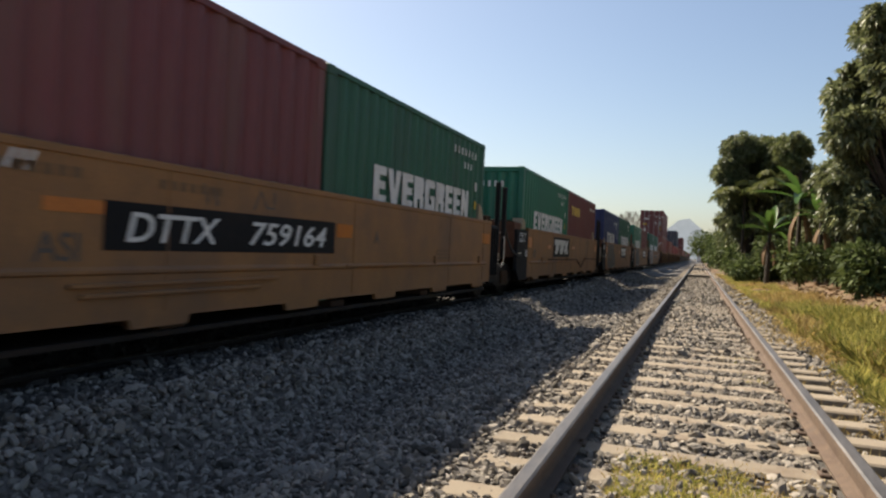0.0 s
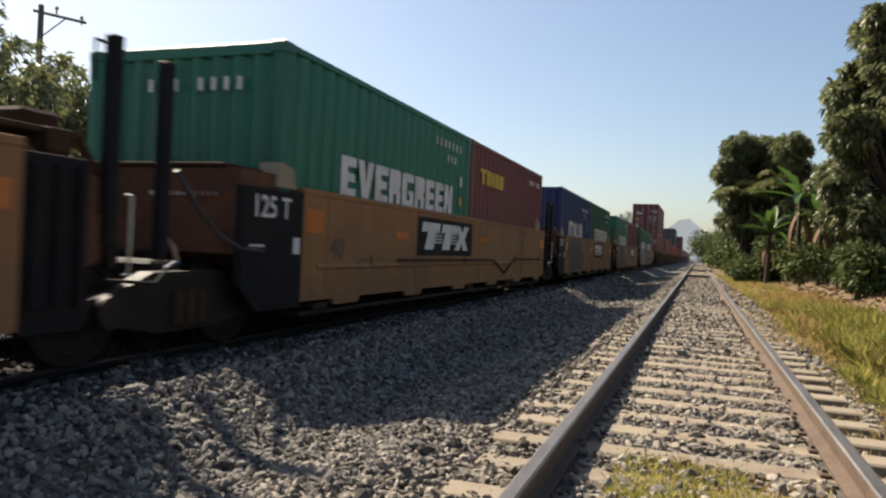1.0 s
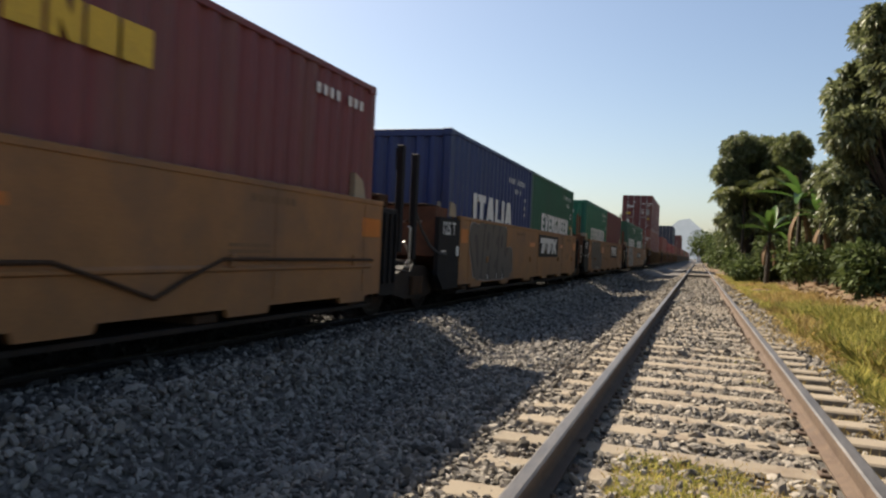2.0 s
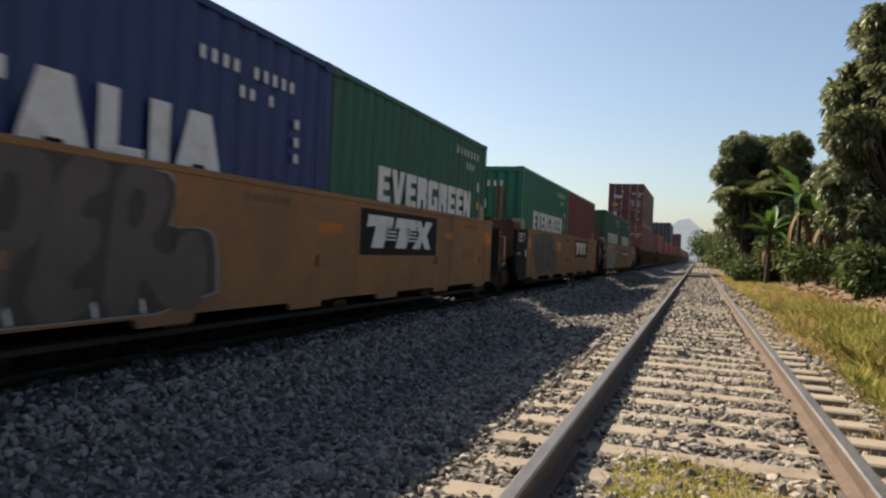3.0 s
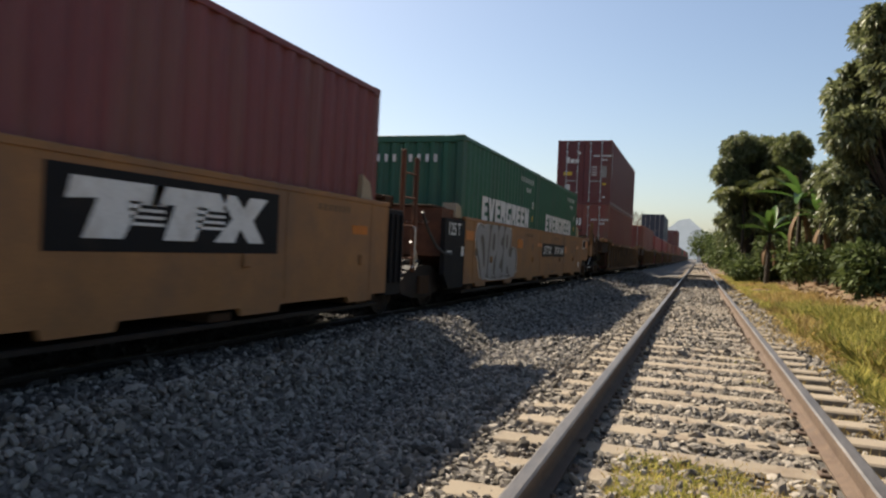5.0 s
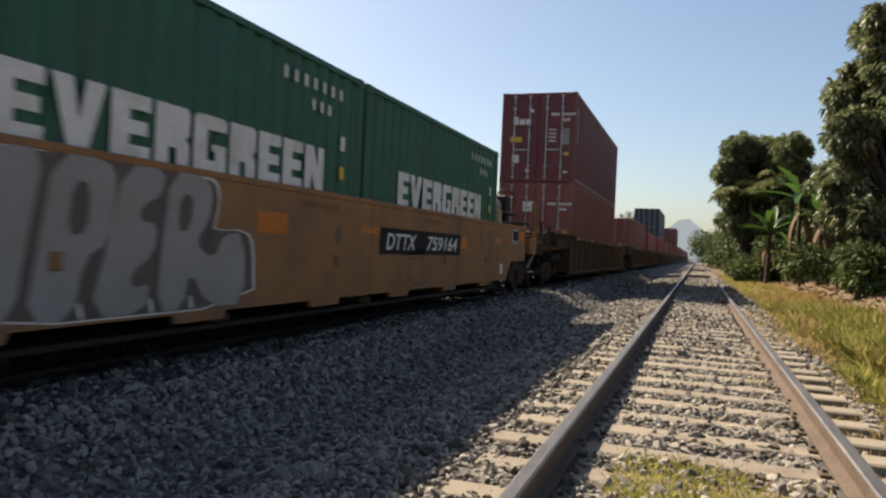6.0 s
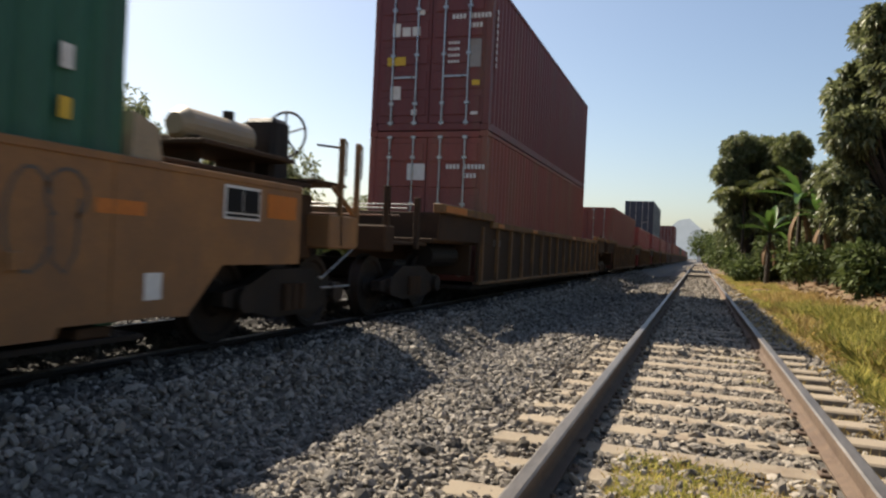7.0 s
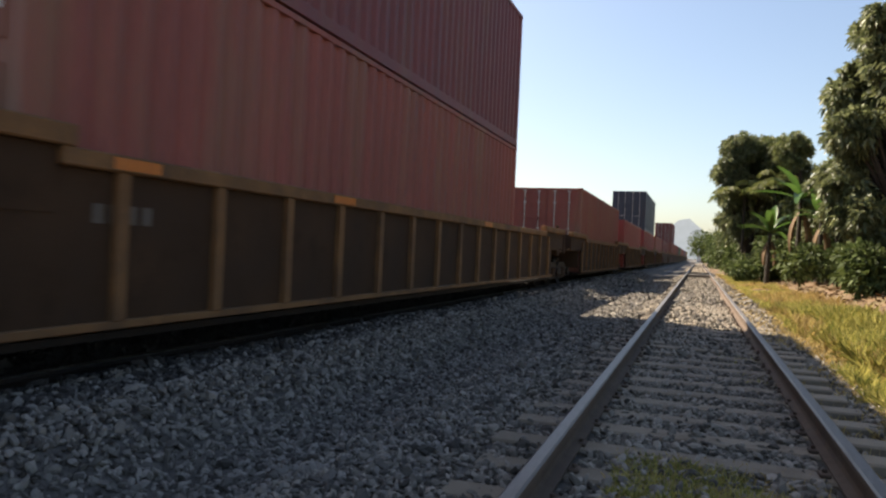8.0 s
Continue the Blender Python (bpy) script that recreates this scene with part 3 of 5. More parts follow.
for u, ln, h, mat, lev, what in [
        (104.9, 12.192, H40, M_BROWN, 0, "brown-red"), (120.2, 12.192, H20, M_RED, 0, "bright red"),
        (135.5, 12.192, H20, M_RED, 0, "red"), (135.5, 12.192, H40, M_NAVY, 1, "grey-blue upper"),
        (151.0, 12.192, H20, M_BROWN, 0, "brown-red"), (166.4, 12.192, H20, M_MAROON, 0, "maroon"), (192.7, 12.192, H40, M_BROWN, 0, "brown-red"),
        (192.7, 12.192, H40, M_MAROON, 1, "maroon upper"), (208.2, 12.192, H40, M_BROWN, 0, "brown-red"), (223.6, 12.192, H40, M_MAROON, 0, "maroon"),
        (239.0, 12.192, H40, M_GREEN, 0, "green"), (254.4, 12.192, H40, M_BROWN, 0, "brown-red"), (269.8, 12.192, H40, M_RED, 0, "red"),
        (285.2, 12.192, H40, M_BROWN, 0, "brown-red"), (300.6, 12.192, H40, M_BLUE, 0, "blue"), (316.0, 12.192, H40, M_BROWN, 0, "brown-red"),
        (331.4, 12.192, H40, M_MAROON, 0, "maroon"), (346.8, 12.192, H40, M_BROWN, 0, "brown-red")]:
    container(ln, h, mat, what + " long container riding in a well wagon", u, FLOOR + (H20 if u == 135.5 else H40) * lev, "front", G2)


def bogie(parent, y):
    """A two-axle truck with side frames, springs and wheelsets."""
    b = part("bogie", slab(-0.9, 0.9, y - 0.2, y + 0.2, 0.5, 0.78, bevel=0.03), M_IRON, parent, "dark cast iron two-axle bogie")
    for s in (-1, 1):
        bm = prism(bmesh.new(), [(y - 1.15, 0.38), (y - 0.75, 0.3), (y - 0.35, 0.22), (y + 0.35, 0.22), (y + 0.75, 0.3), (y + 1.15, 0.38), (y + 1.15, 0.5), (y + 0.75, 0.56), (y + 0.4, 0.70),
                                 (y - 0.4, 0.70), (y - 0.75, 0.56), (y - 1.15, 0.5)], 'x', s * 0.96, s * 1.1)
        part("side_frame", bm, M_IRON, b)
        for k in (-0.14, 0.0, 0.14):
            part("spring", rod(bmesh.new(), (s * 1.12, y + k, 0.28), (s * 1.12, y + k, 0.55), 0.055, 10), M_GRIME, b)
    for dy in (-0.88, 0.88):
        half = [(0.0, 0.075), (0.66, 0.085), (0.67, 0.14), (0.69, 0.16), (0.70, 0.36), (0.69, 0.38), (0.69, 0.447), (0.72, 0.447), (0.73, 0.42), (0.83, 0.415), (0.83, 0.36), (0.80, 0.33), (0.79, 0.18), (0.85, 0.14), (0.85, 0.075), (1.08, 0.075), (1.08, 0.12), (1.17, 0.12), (1.17, 0.02)]
        bm = lathe(bmesh.new(), [(-x, r) for x, r in reversed(half[1:])] + half, 28)
        w = part("wheelset", bm, M_IRON, b, "dark steel wheelset with worn treads", pose(0, y + dy, 0.42))
        wheelsets.append((w, y + dy))
    return b


SX = 1.305                          # outer face of a wagon's side


def hose(pts, r):
    bm = bmesh.new()
    for a, b in zip(pts, pts[1:]):
        rod(bm, a, b, r, 8)
    return bm


def ochre_unit(u, length, label, rear=True, last=False, piped=0):
    """One well unit of the ochre articulated wagon; y = 0 is the front of its painted side."""
    w = tagged(empty("well_wagon"), label, "well wagon", "units of the ochre wagon")
    tail = 1.95 if last else 0.0
    for s in (-1, 1):
        pts = [(0, 0.38)]
        y = 0.7
        while y < length - 1.0:
            pts += [(y, 0.38), (y + 0.03, 0.31), (y + 0.62, 0.31), (y + 0.65, 0.38)]
            y += 2.05
        pts += [(length, 0.38)]
        if last:
            pts += [(length + 0.3, 0.36), (length + 0.72, 0.76), (length + tail, 0.76), (length + tail, 1.5)]
        else:
            pts += [(length, 1.5)]
        pts += [(0, 1.5)]
        sill = part("side_sill", prism(bmesh.new(), pts, 'x', s * (SX - 0.05), s * SX), M_ORANGE, w, "dusty ochre painted side wall")
        part("top_chord", slab(s * (SX - 0.07), s * (SX + 0.012), -0.02, length + tail, 1.47, 1.53, bevel=0.008), M_ORANGE, w)
        if piped:
            part("fold", prism(bmesh.new(), [(s * SX, 0.70), (s * (SX + 0.022), 0.715), (s * (SX + 0.022), 0.735), (s * SX, 0.76)], 'y', 0.3, length - 0.3), M_ORANGE, w)
        for yy in (0.5, 3.1, 6.2, 9.6, length - 0.5):
            part("weld_seam", slab(s * SX, s * (SX + 0.006), yy, yy + 0.014, 0.43, 1.47), M_ORANGE, sill)
        for yy in (1.6, 5.3, 8.9, 11.2):
            part("bracket", slab(s * SX, s * (SX + 0.035), yy, yy + 0.09, 0.74, 0.86, bevel=0.01), M_ORANGE, sill)
    if piped == 2:
        part("train_pipe", hose([(SX + 0.03, 2.4, 0.80), (SX + 0.03, 7.1, 0.79), (SX + 0.03, 7.55, 0.66), (SX + 0.03, 8.0, 0.52), (SX + 0.03, 8.35, 0.66), (SX + 0.03, 8.8, 0.81), (SX + 0.03, length - 0.3, 0.80)], 0.017), M_GRIME, w, "thin brown air pipe")
    # unseen full-width floor, added to block sun and view under the wagon
    part("well_floor", slab(-SX + 0.06, SX - 0.06, 0.1, length - 0.1, 0.22, 0.265, bevel=0.006), M_IRON, w)
    for k in range(5):
        yy = 0.4 + k * (length - 1.1) / 4
        part("cross_beam", slab(-SX + 0.06, SX - 0.06, yy, yy + 0.3, 0.27, 0.345, bevel=0.01), M_GRIME, w)
    # front end over the shared bogie
    end = part("end_plate", prism(bmesh.new(), [(-1.02, 0.56), (-0.75, 0.33), (-0.004, 0.33), (-0.004, 1.46), (-1.02, 1.46)], 'x', SX - 0.08, SX - 0.004), M_BLACK, w, "black painted wagon end plate")
    part("end_plate", prism(bmesh.new(), [(-1.02, 0.56), (-0.75, 0.33), (-0.004, 0.33), (-0.004, 1.46), (-1.02, 1.46)], 'x', -SX + 0.004, -SX + 0.08), M_BLACK, w)
    part("bulkhead", prism(bmesh.new(), [(-0.95, 0.85), (-0.1, 0.5), (-0.04, 0.5), (-0.04, 1.62), (-0.95, 1.62)], 'x', -SX + 0.1, SX - 0.1), M_RUST, w, "rusty brown sloping bulkhead")
    part("end_deck", slab(-1.05, 1.05, -0.98, -0.1, 1.63, 1.665, bevel=0.006), M_GRIME, w)
    for k in range(11):
        part("grating_tooth", slab(0.25 + k * 0.07, 0.28 + k * 0.07, -0.975, -0.945, 1.36, 1.40), M_STEEL, w)
    for s in (-1, 1):
        part("load_guide", prism(bmesh.new(), [(-0.4, 1.5), (-0.06, 1.5), (-0.12, 1.70), (-0.36, 1.74)], 'x', s * (SX - 0.3), s * (SX - 0.06)), M_GREENISH, w, "cream steel container guide")
    lettering("125 T", 0.285, M_WHITE, end, pose(SX - 0.003, -0.88, 1.2, *SIDE), "lettering", "white stencilled letters", width=0.95)
    plate(w, M_WHITE, 'x', -0.17, -0.05, 0.86, 1.02, "small_label", off=SX - 0.003)
    for k in range(4):
        plate(w, M_WHITE, 'x', -0.9 + k * 0.06, -0.86 + k * 0.06, 0.92, 0.945, "writing_bar", off=SX - 0.003)
    part("brake_hose", hose([(SX - 0.12, -1.75, 1.5), (SX - 0.1, -1.5, 1.22), (SX - 0.06, -1.25, 1.0), (SX - 0.02, -1.0, 0.9), (SX + 0.01, -0.7, 0.88)], 0.022), M_CABLE, w, "hanging rubber air hose")
    part("brake_hose", hose([(SX - 0.3, -1.7, 1.05), (SX - 0.28, -1.55, 0.9), (SX - 0.28, -1.5, 0.78), (SX - 0.3, -1.62, 0.72)], 0.018), M_STEEL, w, "bright bent hose end")
    part("drawbar", slab(-0.25, 0.25, -2.6, -0.9, 0.55, 0.85, bevel=0.03), M_IRON, w)
    part("brake_beam", slab(-0.9, 0.9, -2.1, -2.0, 0.7, 0.95, bevel=0.02), M_IRON, w)
    bogie(w, -1.45)
    if rear:
        part("end_plate", slab(SX - 0.08, SX - 0.004, length + 0.004, length + 0.5, 0.34, 1.46, bevel=0.01), M_BLACK, w, "black painted wagon end plate")
        part("end_plate", slab(-SX + 0.004, -SX + 0.08, length + 0.004, length + 0.5, 0.34, 1.46, bevel=0.01), M_BLACK, w)
        part("bulkhead", prism(bmesh.new(), [(length + 0.05, 0.5), (length + 0.7, 0.8), (length + 0.7, 1.1), (length + 0.05, 1.55)], 'x', -SX + 0.1, SX - 0.1), M_RUST, w, "rusty brown sloping bulkhead")
        part("end_deck", slab(-1.05, 1.05, length, length + 0.58, 1.62, 1.66, bevel=0.006), M_GRIME, w)
        part("deck_beam", slab(-1.1, 1.1, length + 0.35, length + 0.55, 1.5, 1.66, bevel=0.01), M_GRIME, w)
        for s in (-1, 1):
            part("load_guide", prism(bmesh.new(), [(length - 0.68, 1.5), (length - 0.36, 1.5), (length - 0.46, 1.74), (length - 0.66, 1.82)], 'x', s * (SX - 0.30), s * (SX - 0.06)), M_GREENISH, w, "cream steel container guide")
        for k in range(3):
            yy = length + 0.06 + k * 0.17
            part("stiffener", slab(SX - 0.006, SX + 0.03, yy, yy + 0.05, 0.5, 1.4, bevel=0.008), M_BLACK, w)
        part("grab_iron", hose([(SX + 0.03, length + 0.78, 0.7), (SX + 0.06, length + 0.8, 0.7), (SX + 0.06, length + 0.8, 1.25), (SX + 0.03, length + 0.78, 1.25)], 0.012), M_STEEL, w)
        part("cut_lever", hose([(SX - 0.1, length + 0.75, 0.66), (SX - 0.1, length + 1.25, 0.62), (SX - 0.12, length + 1.4, 0.74)], 0.014), M_IRON, w, "dark bent cut lever")
        part("cross_tie", slab(-1.1, SX - 0.15, length + 0.82, length + 0.9, 0.92, 1.02, bevel=0.01), M_RUST, w)
        part("valve_box", slab(0.2, 0.55, length + 0.6, length + 0.95, 1.66, 1.86, bevel=0.03), M_GRIME, w, "brown brake valve box")
        part("strut", rod(bmesh.new(), (1.1, length + 0.55, 1.64), (0.9, length + 0.95, 1.42), 0.03, 6), M_GRIME, w)
    return board(w, u)


U0 = [1.30, 16.50, 31.66, 46.75, 62.00]
WORDS = ["dusty ochre well wagon unit with a black number panel", "dusty ochre well wagon unit with a black emblem panel", "ochre well wagon unit with dark spray-painted letters",
         "ochre well wagon unit with faded spray paint and a black end", "ochre well wagon end unit with pale spray paint, brake wheel"]
units = [ochre_unit(u, 12.5 if k == 4 else 12.0, t, rear=k < 4, last=k == 4, piped=(1, 2, 0, 0, 0)[k]) for k, (u, t) in enumerate(zip(U0, WORDS))]
for w in units[2:4]:
    part("post", slab(SX - 0.10, SX - 0.04, 12.57, 12.63, 0.62, 2.3, bevel=0.008), M_RUST, w)
    part("post", slab(SX - 0.10, SX - 0.04, 13.05, 13.11, 0.62, 2.25, bevel=0.008), M_RUST, w)
    for zz in (0.82, 1.27, 1.66, 2.0):
        part("rung", rod(bmesh.new(), (SX - 0.07, 12.6, zz), (SX - 0.07, 13.08, zz), 0.014, 6), M_RUST, w)
for w in units[0:2]:
    part("post", slab(SX - 0.14, SX - 0.05, 12.5 + 0.2, 12.5 + 0.3, 0.9, 2.35, bevel=0.008), M_BLACK, w)
    part("post", slab(SX - 0.14, SX - 0.05, 12.5 + 0.72, 12.5 + 0.82, 0.8, 2.3, bevel=0.008), M_BLACK, w)
    part("grab_iron", hose([(SX - 0.09, 12.68, 2.28), (SX - 0.09, 12.58, 2.28), (SX - 0.09, 12.58, 2.0)], 0.012), M_BLACK, w)


def tape(w, *spots):
    for y0, y1, z0, z1 in spots:
        plate(w, M_PATCH, 'x', y0, y1, z0, z1, "reflective_patch", "faded orange reflective patch", off=SX + 0.001)


def number_panel(w, y0):
    """Black panel with the wagon's slanted white mark."""
    p = plate(w, M_BLACK, 'x', y0, y0 + 3.25, 0.87, 1.21, "number_panel", "black panel with slanted white writing", off=SX + 0.001)
    lettering("DTTX", 0.30, M_WHITE, p, pose(SX + 0.005, y0 + 0.18, 0.935, *SIDE), "lettering", shear=0.22, width=1.25)
    lettering("759164", 0.29, M_WHITE, p, pose(SX + 0.005, y0 + 1.63, 0.94, *SIDE), "lettering", shear=0.22, width=1.6)


def emblem_panel(w, y0):
    """Black panel with a broad white emblem of slabs and stripes."""
    p = plate(w, M_BLACK, 'x', y0, y0 + 2.6, 0.86, 1.42, "emblem_panel", "black panel with a white slab emblem", off=SX + 0.001)
    o = SX + 0.005

    def shape(pts):
        part("emblem_slab", prism(bmesh.new(), [(y0 + 0.2 + a, 0.95 + b) for a, b in pts], 'x', o, o + 0.003), M_WHITE, p)
    for dy in (0.0, 0.75):
        shape([(dy + .1, 0), (dy + .45, 0), (dy + .62, .27), (dy + .80, .27), (dy + .86, .40), (dy, .40), (dy - .04, .25), (dy + .22, .27)])
    shape([(1.45, 0), (1.72, 0), (1.80, .12), (1.93, 0), (2.16, 0), (1.98, .2), (2.2, .40), (1.93, .40), (1.84, .29), (1.72, .40), (1.5, .40), (1.68, .2)])
    for dy in (0.5, 1.22):
        for k in range(4):
            shape([(dy, .10 + k * .05), (dy + .36, .10 + k * .05), (dy + .36, .122 + k * .05), (dy, .122 + k * .05)])


def stencil(w, text, y, z, size, mat=None):
    lettering(text, size, mat or M_DULL, w, pose(SX + 0.002, y, z, *SIDE), "stencil", "dark stencilled figures")


def blob(y, z, pts, mat, w, off, name, label="", cuts=2):
    """A rounded painted shape: its corners are cut once or twice."""
    for _ in range(cuts):
        out = []
        for (a, b), (e, f) in zip(pts, pts[1:] + pts[:1]):
            out += [(a * 0.75 + e * 0.25, b * 0.75 + f * 0.25), (a * 0.25 + e * 0.75, b * 0.25 + f * 0.75)]
        pts = out
    return part(name, prism(bmesh.new(), [(y + a, z + b) for a, b in pts], 'x', off, off + 0.002), mat, w, label)


def spray(w, y, fill, edge, halo):
    """Fat spray-painted shapes, side by side, over a dark ground and a thin pale rim."""
    rim = [(-.03, .75), (.04, 1.0), (.25, 1.07), (.52, 1.0), (.68, 1.075), (2.5, 1.075), (2.64, .97), (2.6, .72), (2.56, .63), (3.02, .65), (3.15, .52), (3.18, -.02), (.35, -.02), (.2, .28), (.03, .55)]
    blob(y, 0.42, rim, halo, w, SX + 0.001, "paint_rim", "thin pale spray rim", 1)
    blob(y, 0.42, [(a * 0.98 + .03, b * 0.97 + .012) for a, b in rim], edge, w, SX + 0.004, "paint_ground", "dark spray-painted ground", 1)
    for pts in ([(.03, .76), (.1, .98), (.28, 1.03), (.46, .94), (.62, 1.06), (.92, 1.06), (.83, .6), (.74, .0), (.42, .0), (.32, .3), (.12, .56)],
                [(.99, 1.06), (1.42, 1.06), (1.51, .92), (1.45, .5), (1.24, .40), (1.18, .0), (.82, .0), (.90, .5)],
                [(1.57, 1.06), (1.97, 1.06), (1.94, .86), (1.74, .78), (1.72, .66), (1.91, .66), (1.88, .42), (1.66, .30), (1.68, .18), (1.86, .22), (1.80, .0), (1.30, .0), (1.44, .5)],
                [(2.03, 1.06), (2.42, 1.06), (2.53, .95), (2.50, .70), (2.32, .52), (2.58, .38), (2.68, .6), (2.98, .62), (3.03, .0), (2.52, .0), (2.28, .32), (2.22, .0), (1.93, .0), (1.96, .5)]):
        blob(y, 0.42, pts, fill, w, SX + 0.007, "paint_shape", "fat spray-painted shape", 1)
    for pts in ([(.28, .78), (.4, .62), (.54, .22), (.62, .28), (.56, .68), (.42, .86)], [(1.14, .9), (1.28, .88), (1.26, .56), (1.1, .54)], [(2.15, .9), (2.30, .88), (2.26, .62), (2.12, .60)]):
        blob(y, 0.42, pts, edge, w, SX + 0.0095, "paint_hollow", "", 1)
    for a in (1.22, 1.86, 2.30):
        blob(y, 0.42, [(a, .0), (a + .035, .0), (a + .01, .09), (a - .02, .12)], M_WHITE, w, SX + 0.012, "paint_glint", "white spray highlight", 1)


A, B, C, D, E = units
number_panel(A, 2.48)
number_panel(E, 6.45)
emblem_panel(B, 3.12)
emblem_panel(C, 6.30)
emblem_panel(D, 6.85)
tape(A, (2.0, 2.48, 1.11, 1.20), (5.78, 6.15, 1.05, 1.20), (11.42, 11.92, 1.1, 1.28))
tape(B, (0.06, 0.42, 1.08, 1.32), (2.37, 2.8, 1.08, 1.18), (6.2, 6.8, 1.12, 1.2), (11.45, 11.94, 1.08, 1.3))
tape(C, (0.06, 0.42, 1.08, 1.32), (5.3, 5.85, 1.10, 1.2), (9.28, 9.66, 1.12, 1.22), (11.45, 11.94, 1.08, 1.3))
tape(D, (0.06, 0.36, 1.08, 1.3), (3.75, 4.3, 1.05, 1.3), (11.0, 11.4, 1.1, 1.2))
tape(E, (0.06, 0.5, 1.14, 1.3), (3.8, 4.3, 1.05, 1.25), (5.9, 6.45, 1.12, 1.2), (9.72, 10.05, 0.98, 1.18), (11.85, 12.3, 1.12, 1.22), (13.85, 14.35, 1.19, 1.41))
stencil(A, "ASI", 1.95, 0.80, 0.26)
stencil(A, "A", 6.75, 1.0, 0.22)
stencil(E, "8", 5.3, 1.0, 0.24)
for w in (B, C, D, E):
    stencil(w, "40", 0.58, 0.82, 0.33)
for w, y in ((A, 1.55), (A, 3.0), (C, 4.0), (C, 10.3), (D, 5.2), (D, 10.2), (E, 4.6), (E, 8.0), (B, 9.2)):
    for k in range(7):
        plate(w, M_FAINT, 'x', y + k * 0.11, y + k * 0.11 + 0.07, 1.33, 1.40, "writing_bar", off=SX + 0.001)
for w, y in ((C, 10.2), (D, 4.4), (E, 7.4), (A, 9.0), (B, 8.9)):
    for k in range(3):
        plate(w, M_FAINT, 'x', y, y + 0.62, 0.92 - k * 0.055, 0.95 - k * 0.055, "writing_bar", off=SX + 0.001)
for k in range(3):
    plate(A, M_WHITE, 'x', 1.72 + k * 0.07, 1.75 + k * 0.07, 1.34, 1.46, "writing_bar", off=SX + 0.001, slant=0.06)
spray(C, 0.5, M_DULL, M_SMOKE, M_GREY)
spray(D, 0.62, M_DULL, M_SMOKE, M_GREY)
spray(E, 0.62, M_GREY, M_DULL, M_WHITE)
plate(E, M_WHITE, 'x', 12.32, 12.5, 0.51, 0.71, "small_label", "white paper label", off=SX + 0.001)

# brake gear and platform of the end unit
fr = part("placard_frame", slab(SX + 0.001, SX + 0.012, 13.2, 13.72, 1.15, 1.44, bevel=0.003), M_WHITE, E, "white framed placard holder")
for y0, y1, z0, z1 in ((13.225, 13.45, 1.21, 1.415), (13.465, 13.695, 1.21, 1.415), (13.225, 13.695, 1.17, 1.197)):
    part("placard", slab(SX + 0.012, SX + 0.016, y0, y1, z0, z1), M_BLACK, fr)
part("platform", slab(-1.15, 1.15, 12.4, 14.9, 1.56, 1.60, bevel=0.006), M_GRIME, E, "brown checkered end platform")
for s in (-1, 1):
    part("load_guide", prism(bmesh.new(), [(12.2, 1.5), (12.52, 1.5), (12.46, 1.78), (12.22, 1.86)], 'x', s * (SX - 0.32), s * (SX - 0.05)), M_GREENISH, E, "cream steel container guide")
part("air_tank", rod(rod(rod(bmesh.new(), (0.5, 13.6, 2.02), (0.5, 14.55, 2.02), 0.17, 20), (0.5, 13.5, 2.02), (0.5, 13.6, 2.02), 0.1, 20, 0.17), (0.5, 14.55, 2.02), (0.5, 14.65, 2.02), 0.17, 20, 0.1), M_GREENISH, E, "cream cylindrical air tank", smooth=False)
for yy in (13.6, 14.45):
    part("tank_saddle", slab(0.28, 0.72, yy - 0.04, yy + 0.04, 1.6, 1.92, bevel=0.01), M_GRIME, E)
part("tank_cap", rod(bmesh.new(), (0.5, 14.3, 2.17), (0.5, 14.3, 2.27), 0.06, 10), M_IRON, E)
part("tank_rack", slab(0.1, 1.0, 13.3, 14.8, 1.80, 1.845, bevel=0.006), M_GRIME, E)
part("brake_housing", slab(0.35, 0.75, 14.75, 15.1, 1.6, 2.3, bevel=0.05), M_IRON, E, "brown brake gear housing")
bw = bmesh.new()
for k in range(20):
    a0, a1 = 2 * math.pi * k / 20, 2 * math.pi * (k + 1) / 20
    rod(bw, (0.55 + 0.26 * math.cos(a0), 15.3, 2.2 + 0.26 * math.sin(a0)), (0.55 + 0.26 * math.cos(a1), 15.3, 2.2 + 0.26 * math.sin(a1)), 0.016, 6)
for k in range(5):
    a0 = 2 * math.pi * k / 5 + 0.3
    rod(bw, (0.55, 15.27, 2.2), (0.55 + 0.26 * math.cos(a0), 15.3, 2.2 + 0.26 * math.sin(a0)), 0.012, 6)
rod(bw, (0.55, 15.1, 2.2), (0.55, 15.33, 2.2), 0.03, 8)
part("brake_wheel", bw, M_IRON, E, "dark spoked hand brake wheel")
part("end_sill", slab(-1.2, SX - 0.02, 15.1, 15.75, 0.92, 1.3, bevel=0.02), M_ORANGE, E, "ochre end sill")
part("end_web", slab(-1.0, 1.0, 14.4, 15.2, 0.8, 1.5, bevel=0.02), M_GRIME, E)
part("handrail", hose([(SX - 0.1, 14.9, 2.02), (SX - 0.1, 15.38, 2.06), (SX - 0.1, 15.42, 2.06)], 0.014), M_STEEL, E)
part("footboard", slab(0.2, SX - 0.1, 14.9, 15.6, 1.62, 1.66, bevel=0.006), M_GRIME, E)
